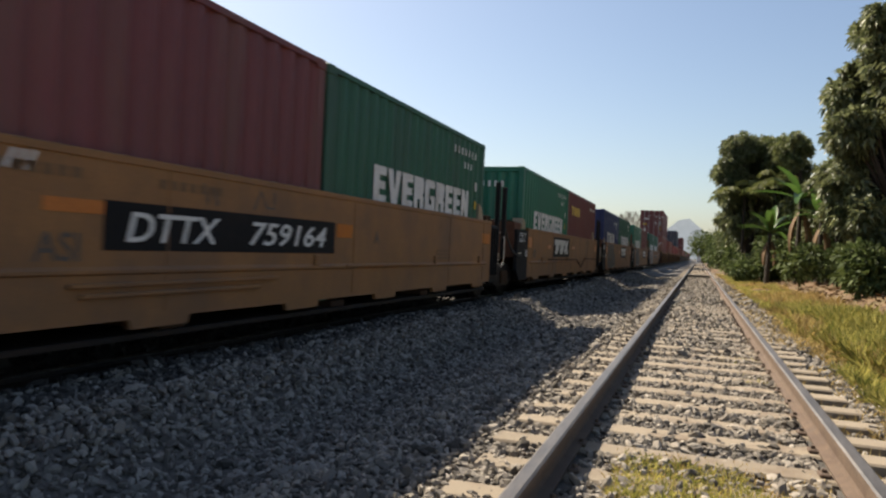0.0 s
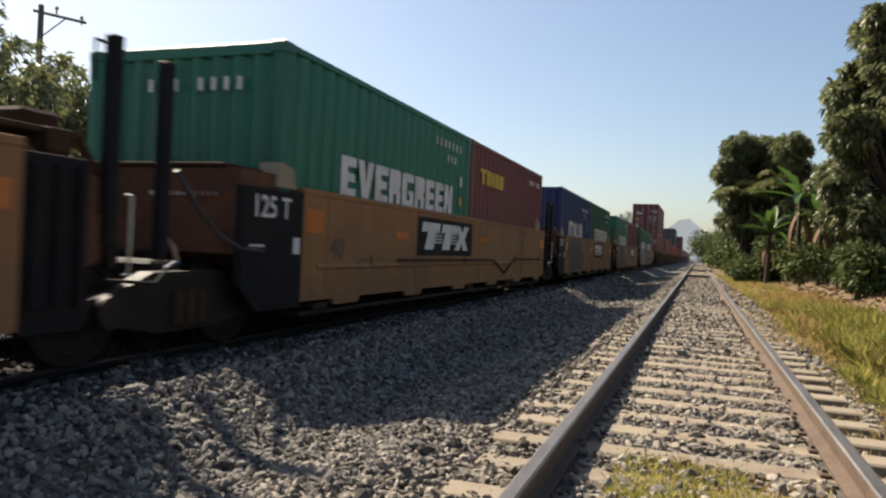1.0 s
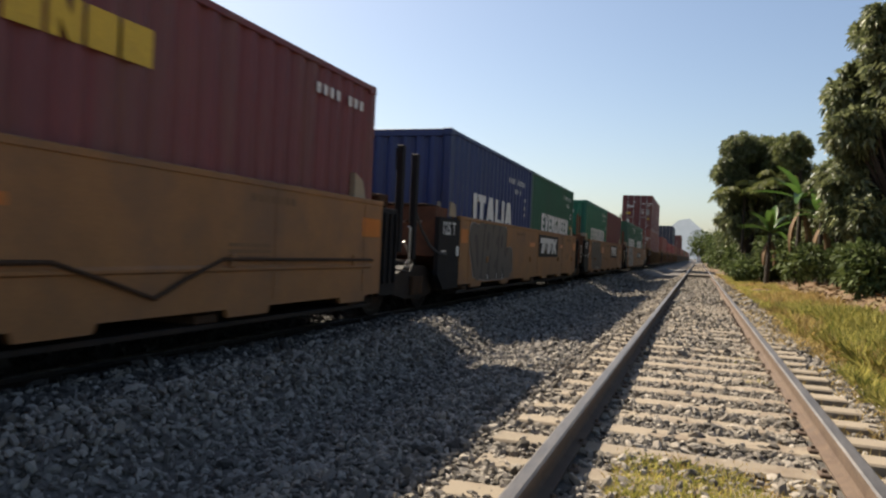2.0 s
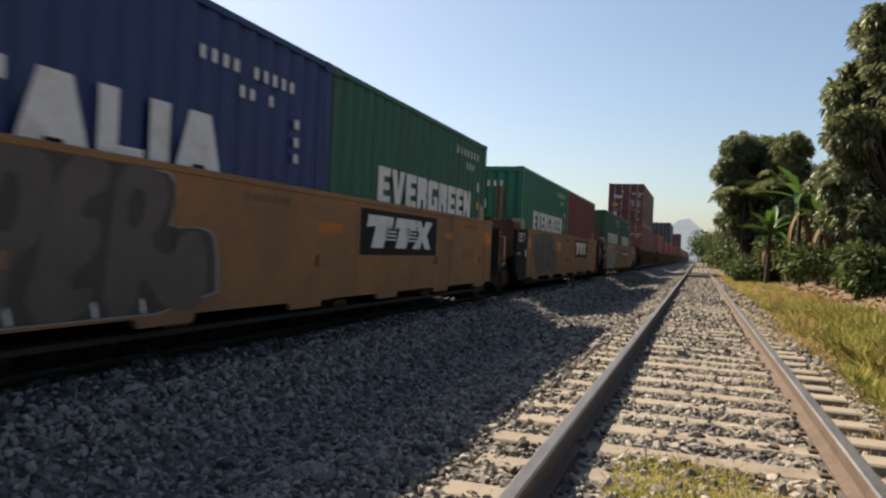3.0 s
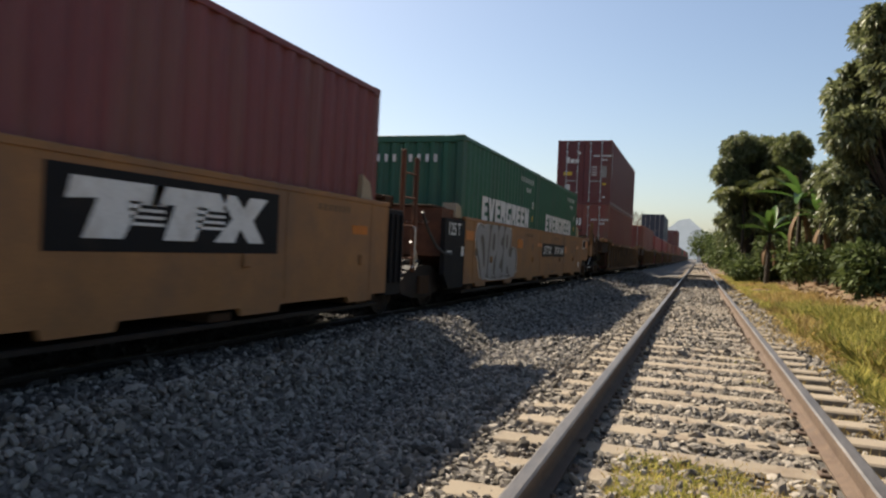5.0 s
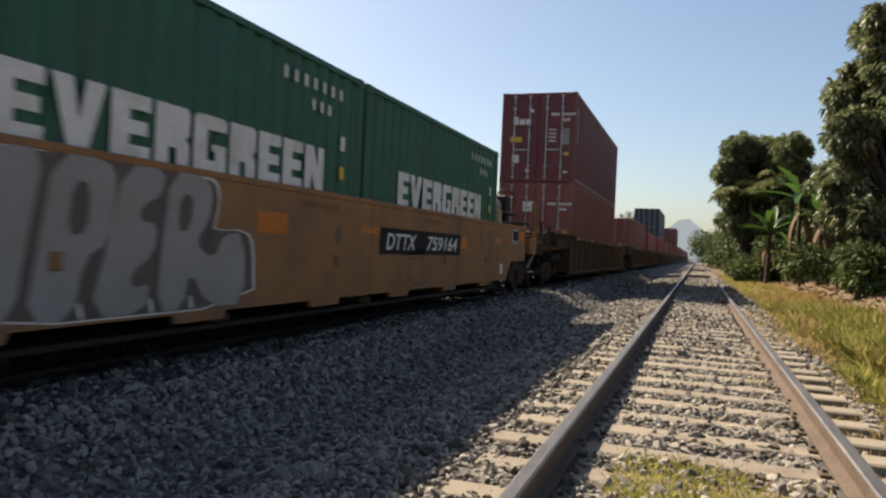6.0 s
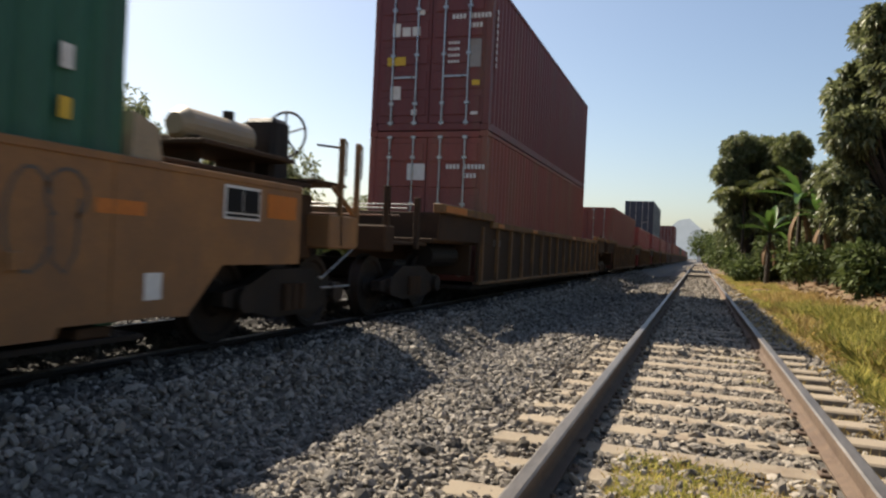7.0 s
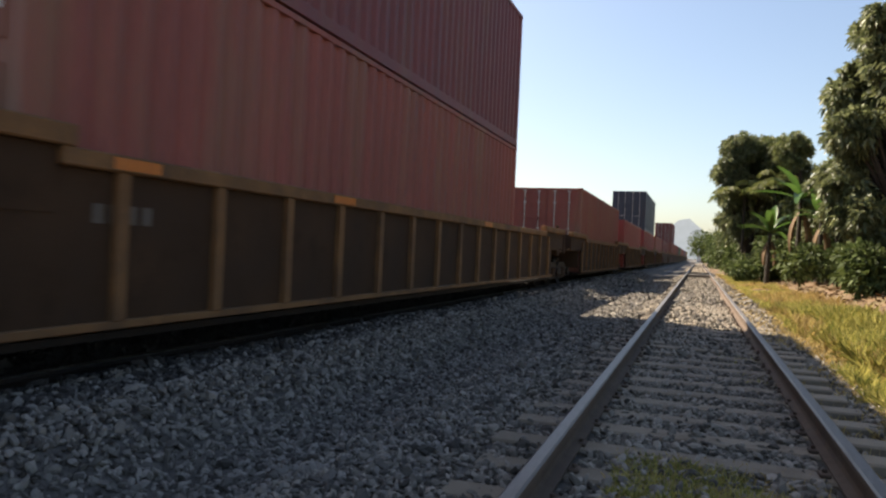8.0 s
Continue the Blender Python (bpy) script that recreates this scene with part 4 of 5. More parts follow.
for yy in (15.36, 15.76):
    part("post", slab(SX - 0.08, SX - 0.02, yy - 0.028, yy + 0.028, 0.95, 2.16, bevel=0.008), M_OCHRE, E)
    part("grab_iron", hose([(SX - 0.06, yy, 2.14), (SX - 0.06, yy + 0.12, 2.14), (SX - 0.06, yy + 0.13, 2.1), (SX - 0.06, yy + 0.13, 1.75)], 0.011), M_STEEL, E)
part("brace", rod(bmesh.new(), (SX - 0.06, 15.76, 1.3), (SX - 0.06, 15.2, 1.6), 0.03, 6), M_OCHRE, E)
part("step_iron", hose([(SX - 0.05, 14.95, 0.62), (SX - 0.05, 15.0, 0.6), (SX - 0.05, 15.7, 0.92)], 0.014), M_STEEL, E)
part("step_iron", hose([(SX - 0.05, 15.0, 0.5), (SX - 0.05, 15.65, 0.5)], 0.014), M_STEEL, E)
part("coupler", slab(-0.14, 0.14, 15.6, 16.6, 0.68, 0.98, bevel=0.05), M_IRON, E, "dark cast coupler")
bogie(E, 14.68)


def scrawl(w, pts):
    """One thin dark spray line."""
    up, down = [], []
    for k, (y, z) in enumerate(pts):
        (ya, za), (yb, zb) = pts[max(0, k - 1)], pts[min(len(pts) - 1, k + 1)]
        ln = math.hypot(yb - ya, zb - za) or 1
        ny, nz = -(zb - za) / ln * 0.013, (yb - ya) / ln * 0.013
        up.append((y + ny, z + nz))
        down.append((y - ny, z - nz))
    out = prism(bmesh.new(), up + down[::-1], 'x', SX + 0.002, SX + 0.004)
    part("spray_line", out, M_DULL, w, "thin dark scrawled spray line")


def arc(y, z, ry, rz, a0, a1):
    return [(y + ry * math.cos(radians(a0 + (a1 - a0) * k / 12)), z + rz * math.sin(radians(a0 + (a1 - a0) * k / 12))) for k in range(13)]


scrawl(E, arc(11.35, 1.05, 0.17, 0.32, 30, 330))
scrawl(E, arc(11.62, 1.22, 0.16, 0.16, -60, 240))
scrawl(E, [(11.5, 1.1), (11.52, 0.8), (11.62, 0.72), (11.7, 0.85), (11.72, 1.2)])
scrawl(E, arc(11.0, 1.2, 0.14, 0.2, 90, 300))
scrawl(E, arc(7.9, 0.62, 0.5, 0.17, 150, 390))
scrawl(A, [(3.5, 1.42), (3.55, 1.26), (3.62, 1.4), (3.68, 1.25)])
scrawl(A, [(4.2, 1.25), (4.3, 1.42), (4.4, 1.28), (4.52, 1.28), (4.52, 1.43)])
scrawl(B, arc(1.4, 0.75, 0.12, 0.06, 0, 300))
# step rails low on the side of the first unit
for y0, y1, z in ((2.2, 4.6, 0.62), (2.3, 4.3, 0.55), (6.0, 8.4, 0.72)):
    part("step_rail", slab(SX, SX + 0.04, y0, y1, z, z + 0.03, bevel=0.006), M_ORANGE, A)

# the double-stack's dark ribbed wagon, and the ones that follow it


def ribbed_unit(u, length, label, ribs=True):
    """A well unit with a dark ribbed side under a pale ochre top chord; y = 0 is its front end."""
    w = tagged(empty("well_wagon"), label, "well wagon", "dark ribbed wagons")
    for s in (-1, 1):
        part("side_wall", slab(s * (SX - 0.06), s * (SX - 0.02), 2.2, length - 1.6, 0.36, 1.42), M_GRIME, w, "grimy dark brown side wall")
        part("top_chord", slab(s * (SX - 0.1), s * (SX + 0.05), 2.9, length - 2.6, 1.40, 1.52, bevel=0.012), M_OCHRE, w, "dusty ochre top chord")
        part("end_chord", slab(s * (SX - 0.1), s * (SX + 0.06), 0.0, 3.0, 1.52, 1.66, bevel=0.012), M_OCHRE, w)
        part("end_chord", slab(s * (SX - 0.1), s * (SX + 0.06), length - 2.7, length, 1.52, 1.66, bevel=0.012), M_OCHRE, w)
        part("end_web", slab(s * (SX - 0.05), s * (SX - 0.01), 0.05, 2.9, 1.1, 1.53), M_GRIME, w)
        part("end_web", slab(s * (SX - 0.05), s * (SX - 0.01), length - 2.65, length - 0.05, 1.1, 1.53), M_GRIME, w)
        part("bottom_flange", slab(s * (SX - 0.1), s * (SX + 0.03), 2.2, length - 1.6, 0.33, 0.39, bevel=0.008), M_OCHRE, w)
        if ribs:
            y = 2.3
            while y < length - 1.7:
                part("rib", prism(bmesh.new(), [(y, 0.39), (y + 0.11, 0.39), (y + 0.11, 1.40), (y, 1.40)], 'x', s * (SX - 0.02), s * (SX + 0.035)), M_OCHRE, w)
                y += 1.07
    # closed floor out of sight, added so no sunlit ground shows below
    part("well_floor", slab(-SX + 0.1, SX - 0.1, 2.1, length - 1.5, 0.24, 0.30, bevel=0.006), M_IRON, w)
    part("end_deck", slab(-SX + 0.1, SX - 0.1, 0.0, 2.4, 1.05, 1.12, bevel=0.01), M_GRIME, w)
    part("end_deck", slab(-SX + 0.1, SX - 0.1, length - 2.4, length, 1.05, 1.12, bevel=0.01), M_GRIME, w)
    bogie(w, -0.45)
    bogie(w, length - 0.4) if length > 18 else None
    part("end_sill", slab(-1.2, 1.2, -1.75, -1.45, 0.9, 1.25, bevel=0.02), M_GRIME, w)
    part("platform", slab(-1.1, 1.1, -1.5, 0.05, 1.0, 1.05, bevel=0.008), M_GRIME, w)
    part("crossover_bar", rod(bmesh.new(), (-1.1, -0.9, 1.52), (1.15, -0.9, 1.52), 0.011, 6), M_STEEL, w)
    part("crossover_bar", rod(bmesh.new(), (-1.1, -1.2, 1.4), (1.15, -1.2, 1.4), 0.013, 6), M_RUST, w)
    part("crossover_bar", rod(bmesh.new(), (-1.1, -0.5, 1.6), (1.15, -0.5, 1.6), 0.011, 6), M_STEEL, w)
    part("crossover_bar", rod(bmesh.new(), (-1.1, -1.3, 1.2), (0.9, -1.3, 1.2), 0.011, 6), M_STEEL, w)
    part("post", slab(1.1, 1.18, -1.64, -1.56, 0.95, 1.78, bevel=0.008), M_GRIME, w)
    part("post", slab(1.1, 1.18, -0.55, -0.47, 0.95, 1.7, bevel=0.008), M_GRIME, w)
    part("bulkhead", slab(-SX + 0.1, SX - 0.1, 1.95, 2.05, 0.5, 1.62, bevel=0.01), M_GRIME, w)
    part("coupler", slab(-0.14, 0.14, -2.3, -1.6, 0.68, 0.98, bevel=0.05), M_IRON, w)
    return board(w, u)


F = ribbed_unit(80.5, 20.6, "dark ribbed well wagon with a dusty ochre top chord")
tape_f = ((0.15, 1.2, 1.54, 1.64), (3.3, 3.75, 1.42, 1.50), (6.4, 6.9, 1.42, 1.5), (12.2, 12.7, 1.42, 1.5))
for y0, y1, z0, z1 in tape_f:
    plate(F, M_PATCH, 'x', y0, y1, z0, z1, "reflective_patch", "faded orange reflective patch", off=SX + 0.062 if z0 > 1.5 else SX + 0.052)
for k in range(4):
    plate(F, M_DULL, 'x', 3.2 + k * 0.15, 3.3 + k * 0.15, 1.05, 1.18, "writing_bar", off=SX - 0.018)
part("tank", rod(bmesh.new(), (0.9, 0.4, 0.85), (0.9, 1.7, 0.85), 0.18, 14), M_IRON, F)
ribbed_unit(102.6, 15.9, "dark well wagon with a pale top chord")
for k in range(16):
    ribbed_unit(118.6 + 15.4 * k, 15.2, "dark well wagon with a pale top chord", ribs=k < 3)

# ------------------------------------------------------------ plants


def leaf_mesh(name, centres, ways, lengths, widths, mat, parent, label="", droop=0.25, seed=0):
    """Many small folded leaves in one mesh: each is a pointed blade of two faces from its base along its way."""
    rng = np.random.default_rng(seed)
    n = len(centres)
    ways = ways / np.linalg.norm(ways, axis=1)[:, None]
    side = np.cross(ways, rng.normal(size=(n, 3)))
    side /= np.linalg.norm(side, axis=1)[:, None] + 1e-9
    L, W = lengths[:, None], widths[:, None]
    tip = centres + ways * L
    tip[:, 2] -= droop * lengths
    mid = centres + ways * L * 0.45
    v = np.stack([centres, mid + side * W / 2, tip, mid - side * W / 2], 1).reshape(-1, 3)
    f = (np.array([[0, 1, 2], [0, 2, 3]])[None] + 4 * np.arange(n)[:, None, None]).reshape(-1)
    me = bpy.data.meshes.new(name)
    me.vertices.add(len(v))
    me.vertices.foreach_set("co", v.ravel())
    me.loops.add(len(f))
    me.loops.foreach_set("vertex_index", f)
    me.polygons.add(len(f) // 3)
    me.polygons.foreach_set("loop_start", np.arange(0, len(f), 3))
    me.update(calc_edges=True)
    me.materials.append(mat)
    return piece(name, me, parent, label)


def tree(x, y, z, height, radius, mat, label, seed, leaf=0.24, clumps=900, per=12, low=0.15, masses=()):
    """Trunk and forking limbs, and a crown of drooping leaf rosettes on uneven lobes; masses names the lobes (across, along, up, radius)."""
    rng = np.random.default_rng(seed)
    ob = tagged(empty("tree", pose(x, y, z)), label, "tree")
    bm = bmesh.new()
    fork = height * (0.2 if masses else 0.32)
    rod(bm, (0, 0, -0.2), (0, 0, fork), 0.028 * height, 10, 0.02 * height)
    lobes = []
    for m in masses:
        c = np.array(m[:3])
        lobes.append((c, m[3] * 0.72))
        for _ in range(6):
            way = rng.normal(size=3)
            way /= np.linalg.norm(way)
            lobes.append((c + way * m[3] * rng.uniform(0.5, 0.85), m[3] * rng.uniform(0.26, 0.46)))
    if not masses:
        nl = 11
        for i in range(nl):
            a = 2.4 * i + rng.uniform(-0.4, 0.4)
            zz = height * (low + 0.18 + (0.80 - low - 0.18) * (i + 0.5) / nl)
            spread = radius * (0.72 - 0.45 * abs((zz / height) - 0.5)) * rng.uniform(0.55, 1.0)
            lobes.append((np.array([spread * math.cos(a), spread * math.sin(a), zz]), radius * rng.uniform(0.36, 0.56)))
        lobes.append((np.array([0, 0, height - radius * 0.42]), radius * 0.45))
    for c, r in lobes:
        rod(bm, (0, 0, fork * rng.uniform(0.75, 1)), tuple(c), 0.010 * height, 6, 0.003 * height)
    part("trunk", bm, M_BARK, ob, "brown forking trunk")
    share = np.array([r * r for _, r in lobes])
    pick = rng.choice(len(lobes), clumps, p=share / share.sum())
    c0 = np.array([lobes[i][0] for i in pick])
    r0 = np.array([lobes[i][1] for i in pick])
    d = rng.normal(size=(clumps, 3))
    d /= np.linalg.norm(d, axis=1)[:, None]
    bumps = np.array([1 + 0.4 * noise.noise(Vector(v) * 2.8 + Vector((k, 0, 0))) for v, k in zip(d, pick * 3.7)])
    deep = np.where(rng.random(clumps) < 0.3, rng.uniform(0.3, 0.75, clumps), rng.uniform(0.82, 1.06, clumps))
    cen = c0 + d * (r0 * deep * bumps)[:, None] * np.array([1, 1, 0.9])
    cen[:, 2] = np.maximum(cen[:, 2], height * low * 0.6)
    ways = np.repeat(d * 0.55, per, 0) + rng.normal(size=(clumps * per, 3)) * 0.6 + np.array([0, 0, -0.25])
    base = np.repeat(cen, per, 0) + rng.normal(size=(clumps * per, 3)) * leaf * 0.16
    ln = leaf * rng.uniform(0.7, 1.35, clumps * per) * np.repeat(np.where(deep < 0.8, 1.5, 1.0), per)
    leaf_mesh("crown", base, ways, ln, ln * rng.uniform(0.24, 0.36, clumps * per), mat, ob, "crown of drooping leaf rosettes", droop=0.35, seed=seed)
    return ob


def shrub(x, y, z, w, h, mat, label, seed, leaf=0.16, n=2600):
    rng = np.random.default_rng(seed)
    ob = tagged(empty("shrub", pose(x, y, z)), label, "shrub")
    bm = bmesh.new()
    for i in range(9):
        a = rng.uniform(0, 6.28)
        rod(bm, (0.1 * math.cos(a), 0.1 * math.sin(a), -0.1), (w * 0.4 * math.cos(a), w * 0.4 * math.sin(a), h * rng.uniform(0.5, 0.8)), 0.025, 5, 0.008)
    part("stems", bm, M_BARK, ob)
    k = max(6, n // 260)
    lob = np.stack([rng.uniform(-0.5, 0.5, k) * w, rng.uniform(-0.5, 0.5, k) * w, rng.uniform(0.15, 0.8, k) * h], 1)
    pick = rng.integers(0, k, n)
    d = rng.normal(size=(n, 3))
    d /= np.linalg.norm(d, axis=1)[:, None]
    base = lob[pick] + d * (0.26 * min(w, h) * rng.uniform(0.5, 1.1, n))[:, None]
    base[:, 2] = np.maximum(base[:, 2], 0.02)
    ln = leaf * rng.uniform(0.6, 1.5, n)
    leaf_mesh("foliage", base, d + rng.normal(size=(n, 3)) * 0.6, ln, ln * 0.38, mat, ob, seed=seed)
    return ob


def blade(length, width, curve, mat, parent, m, name, label=""):
    """One long banana or palm leaf: an arched strip with a ragged edge and a folded midrib."""
    bm = bmesh.new()
    n = 12
    rows = []
    rng = random.Random(int(length * 1000 + width * 77))
    for i in range(n + 1):
        t = i / n
        half = width * 0.5 * (math.sin(math.pi * min(1, t * 0.93 + 0.06)) ** 0.6) * rng.uniform(0.8, 1.05) + 0.012
        yy = length * (t - 0.15 * curve * t * t)
        zz = -curve * length * 0.55 * t * t
        rows.append([bm.verts.new((-half, yy, zz + half * 0.35)), bm.verts.new((0, yy, zz)), bm.verts.new((half, yy, zz + half * 0.35))])
    for a, b in zip(rows, rows[1:]):
        bm.faces.new((a[0], a[1], b[1], b[0]))
        bm.faces.new((a[1], a[2], b[2], b[1]))
    return part(name, bm, mat, parent, label, m, smooth=True)


def banana(x, y, z, h, seed, label, reach=0.36):
    rng = random.Random(seed)
    ob = tagged(empty("banana_plant", pose(x, y, z)), label, "banana plant")
    part("stem", rod(bmesh.new(), (0, 0, -0.1), (0.1, 0, h * 0.6), 0.13, 10, 0.08), M_BARK, ob)
    for i in range(11):
        up = rng.uniform(8, 72)
        blade(h * reach * rng.uniform(0.8, 1.15), 0.40, rng.uniform(0.4, 1.0), M_BANANA, ob,
              pose(0.1, 0, h * 0.58) @ pose(0, 0, 0, 0, 0, i * 137 + rng.uniform(-20, 20)) @ pose(0, 0, 0, up, 0, 0), "leaf")
    for i in range(4):
        blade(h * 0.3, 0.2, 0.9, M_DEADLEAF, ob, pose(0.1, 0, h * 0.5) @ pose(0, 0, 0, 0, 0, i * 97 + 30) @ pose(0, 0, 0, -45, 0, 0), "dead_leaf", "withered brown leaf")
    return ob


def palm(x, y, z, h, reach, seed, label):
    """A slim trunk under a crown of arching feathered fronds, each with its own leaflets."""
    rng = np.random.default_rng(seed)
    ob = tagged(empty("palm_tree", pose(x, y, z)), label, "palm tree")
    part("trunk", rod(bmesh.new(), (0, 0, -0.2), (0.05, 0, h), 0.1, 10, 0.08), M_BARK, ob, "grey ringed trunk")
    for i in range(15):
        a, up = i * 2.4 + rng.uniform(-0.3, 0.3), rng.uniform(0.35, 1.4)
        out = np.array([math.cos(a) * math.cos(up), math.sin(a) * math.cos(up), math.sin(up)])
        t = np.repeat(np.linspace(0.12, 1, 30), 2)
        spine = np.array([0, 0, h]) + out * (t * reach)[:, None] - np.array([0, 0, 1]) * (0.72 * reach * t ** 2)[:, None]
        across = np.cross(out, (0, 0, 1.0))
        across /= np.linalg.norm(across)
        sides = np.where(np.arange(60) % 2 == 0, 1, -1)[:, None] * across * 0.7 + out * 0.5 + np.array([0, 0, -0.7]) + rng.normal(size=(60, 3)) * 0.12
        ln = 0.62 * np.sin(np.pi * np.clip(t * 0.85 + 0.12, 0, 1)) + 0.12
        leaf_mesh("frond", spine, sides, ln, np.full(60, 0.06), M_PALM, ob, droop=0.3, seed=seed + i)
    return ob


def gz(x, y):
    return ground_z(x, y)


# the bank beside the empty track
def lobed(x, y, z, lobes):
    """Lobes (x, height, radius) of a crown about its trunk, staggered along the track."""
    return [(a - x, (0.9 if k % 2 else -0.5) * r, b - z, r) for k, (a, b, r) in enumerate(lobes)]


def bank_tree(x, y, height, mat, label, seed, leaf, clumps, lobes, per=13):
    z = gz(x, y)
    return tree(x, y, z, height, 4, mat, label, seed, leaf=leaf, clumps=clumps, per=per, low=0.0, masses=lobed(x, y, z, lobes))


bank_tree(5.9, 25.2, 9.5, M_LEAF, "large dark mango tree with drooping leaf clumps on the bank", 11, 0.22, 7200,
          [(4.95, 8.3, 0.9), (4.2, 6.3, 0.85), (4.15, 5.05, 0.9), (4.7, 3.8, 1.15), (5.6, 6.7, 1.3), (5.7, 4.7, 1.4), (4.5, 2.5, 1.0), (5.7, 2.6, 1.4), (6.2, 8.1, 1.4), (4.9, 7.1, 0.85), (4.05, 3.4, 0.65),
           (7.4, 6.4, 1.8), (7.3, 4.0, 1.8), (7.8, 8.4, 1.6)])
tree(13.0, 22.0, gz(13, 22), 12.0, 4.6, M_LEAF, "dark broad-leaved tree on the bank", 12, leaf=0.26, clumps=1300, per=10, low=0.06)
bank_tree(2.9, 48.5, 8.6, M_LEAF, "round dark tree at the edge of the grass verge", 13, 0.24, 5200,
          [(1.9, 7.9, 1.1), (3.2, 8.1, 1.0), (1.65, 6.4, 1.15), (3.4, 6.3, 1.5), (1.85, 4.9, 1.1), (3.5, 4.2, 1.5), (2.1, 3.4, 1.0), (3.6, 2.2, 1.2)])
bank_tree(5.1, 47.0, 8.4, M_LEAF2, "olive green tree behind banana plants", 14, 0.24, 4200,
          [(4.7, 7.6, 1.1), (5.1, 5.9, 1.35), (5.6, 3.9, 1.5), (5.1, 1.9, 1.2), (5.4, 8.2, 0.4), (4.2, 6.6, 1.0), (4.3, 3.2, 1.2), (4.05, 7.9, 0.95)])
bank_tree(5.8, 38.5, 5.4, M_LEAF, "dark low tree between the mango and the banana plants", 17, 0.22, 3000,
          [(5.3, 4.5, 0.95), (5.5, 2.8, 1.2), (6.3, 4.0, 1.2), (6.4, 2.2, 1.3)])
tree(9.6, 28.5, gz(9.6, 28), 7.6, 4.2, M_LEAF, "dark low bushy tree under the mango tree", 16, leaf=0.23, clumps=2400, per=10, low=0.0)
tree(10.2, 35.0, gz(10, 35), 7.6, 3.8, M_LEAF, "dark bushy tree on the bank", 15, leaf=0.24, clumps=2000, per=10, low=0.02)
tree(4.6, 62.0, gz(4.6, 62), 6.6, 3.0, M_LEAF2, "olive green tree further down the verge", 18, leaf=0.26, clumps=1800, per=10, low=0.0)
palm(2.4, 47.2, gz(2.4, 47), 5.2, 2.9, 91, "slim palm with yellowish arching fronds on the verge")
palm(4.0, 46.4, gz(4.0, 46), 5.6, 2.8, 92, "palm with drooping fronds among the trees")
banana(4.35, 38.0, gz(4.35, 38), 6.9, 1, "tall banana plant with bright arching leaves")
banana(3.25, 40.0, gz(3.25, 40), 4.6, 2, "banana plant with hanging withered leaves")
banana(5.0, 36.0, gz(5.0, 36), 4.9, 3, "banana plant with broad arching leaves")
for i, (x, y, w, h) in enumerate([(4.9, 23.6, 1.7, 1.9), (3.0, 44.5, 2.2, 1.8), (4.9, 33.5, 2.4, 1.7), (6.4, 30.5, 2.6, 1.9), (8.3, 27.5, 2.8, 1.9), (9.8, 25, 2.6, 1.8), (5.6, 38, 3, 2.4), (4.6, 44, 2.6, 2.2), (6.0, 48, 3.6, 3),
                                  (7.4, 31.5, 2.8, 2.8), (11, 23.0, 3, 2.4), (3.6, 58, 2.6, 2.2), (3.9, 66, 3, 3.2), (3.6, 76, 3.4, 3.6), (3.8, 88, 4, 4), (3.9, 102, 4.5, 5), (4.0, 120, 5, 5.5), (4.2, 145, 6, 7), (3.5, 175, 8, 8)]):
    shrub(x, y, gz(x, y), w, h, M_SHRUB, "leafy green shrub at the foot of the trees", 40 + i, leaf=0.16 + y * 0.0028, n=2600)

# the belt of trees behind the train
for i in range(13):
    y = 4.0 + i * 4.8
    x = -20.0 - 1.8 * math.sin(i * 2.1) - 0.05 * y
    tree(x, y, -0.6, max(3.9, 8.9 + 0.9 * math.sin(i * 1.7) - 0.05 * y - 0.2 * max(0, y - 20)), 3.4, M_LEAF2 if i % 3 == 1 else M_LEAF, "leafy green tree in the belt behind the train", 60 + i, leaf=0.24, clumps=1700, per=10, low=0.0)
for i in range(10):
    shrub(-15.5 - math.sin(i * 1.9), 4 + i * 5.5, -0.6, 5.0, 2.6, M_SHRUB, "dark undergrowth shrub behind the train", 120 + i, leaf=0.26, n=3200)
for i in range(9):
    y = 68 + i * 14.0
    tree(-17.0 - 2 * math.sin(i * 1.3), y, -0.6, 7.0 + math.sin(i * 2.3), 4.0, M_LEAF2, "far leafy tree behind the train", 80 + i, leaf=0.5, clumps=450, per=8, low=0.02)


def build_grass(name, mat, n, seed, x0, x1, y0, y1, h, cut, label):
    """Blades in patches over the verge."""
    rng = np.random.default_rng(seed)
    pts = []
    for tries in range(n * 6):
        if len(pts) == n:
            break
        x, y = rng.uniform(x0, x1), y0 + (y1 - y0) * rng.random() ** 1.6
        if noise.noise((x * 0.55, y * 0.3, seed)) + 0.35 * noise.noise((x * 2, y * 2, seed)) > cut:
            pts.append((x, y, ground_z(x, y) - 0.01))
    c = np.array(pts)
    n = len(c)
    w = rng.normal(size=(n, 3)) * 0.5 + np.array([0, 0, 1.0])
    ln = h * rng.uniform(0.4, 1.4, n)
    ob = leaf_mesh(name, c, w, ln, 0.005 + 0.0004 * c[:, 1] + ln * 0.012, mat, None, droop=0.2, seed=seed)
    return tagged(ob, label, "grass", kind="stuff")


build_grass("grass", M_GRASS, 36000, 3, 1.5, 3.3, 6.0, 60, 0.21, -0.1, "patchy green verge grass beside the track")
build_grass("grass", M_DRYGRASS, 40000, 8, 1.3, 3.7, 5.0, 60, 0.16, -0.2, "dry straw-coloured verge grass beside the track")
build_grass("tall_grass", M_GRASS, 13000, 31, 1.9, 3.4, 7.0, 24, 0.40, 0.12, "tall green grass clump on the verge")
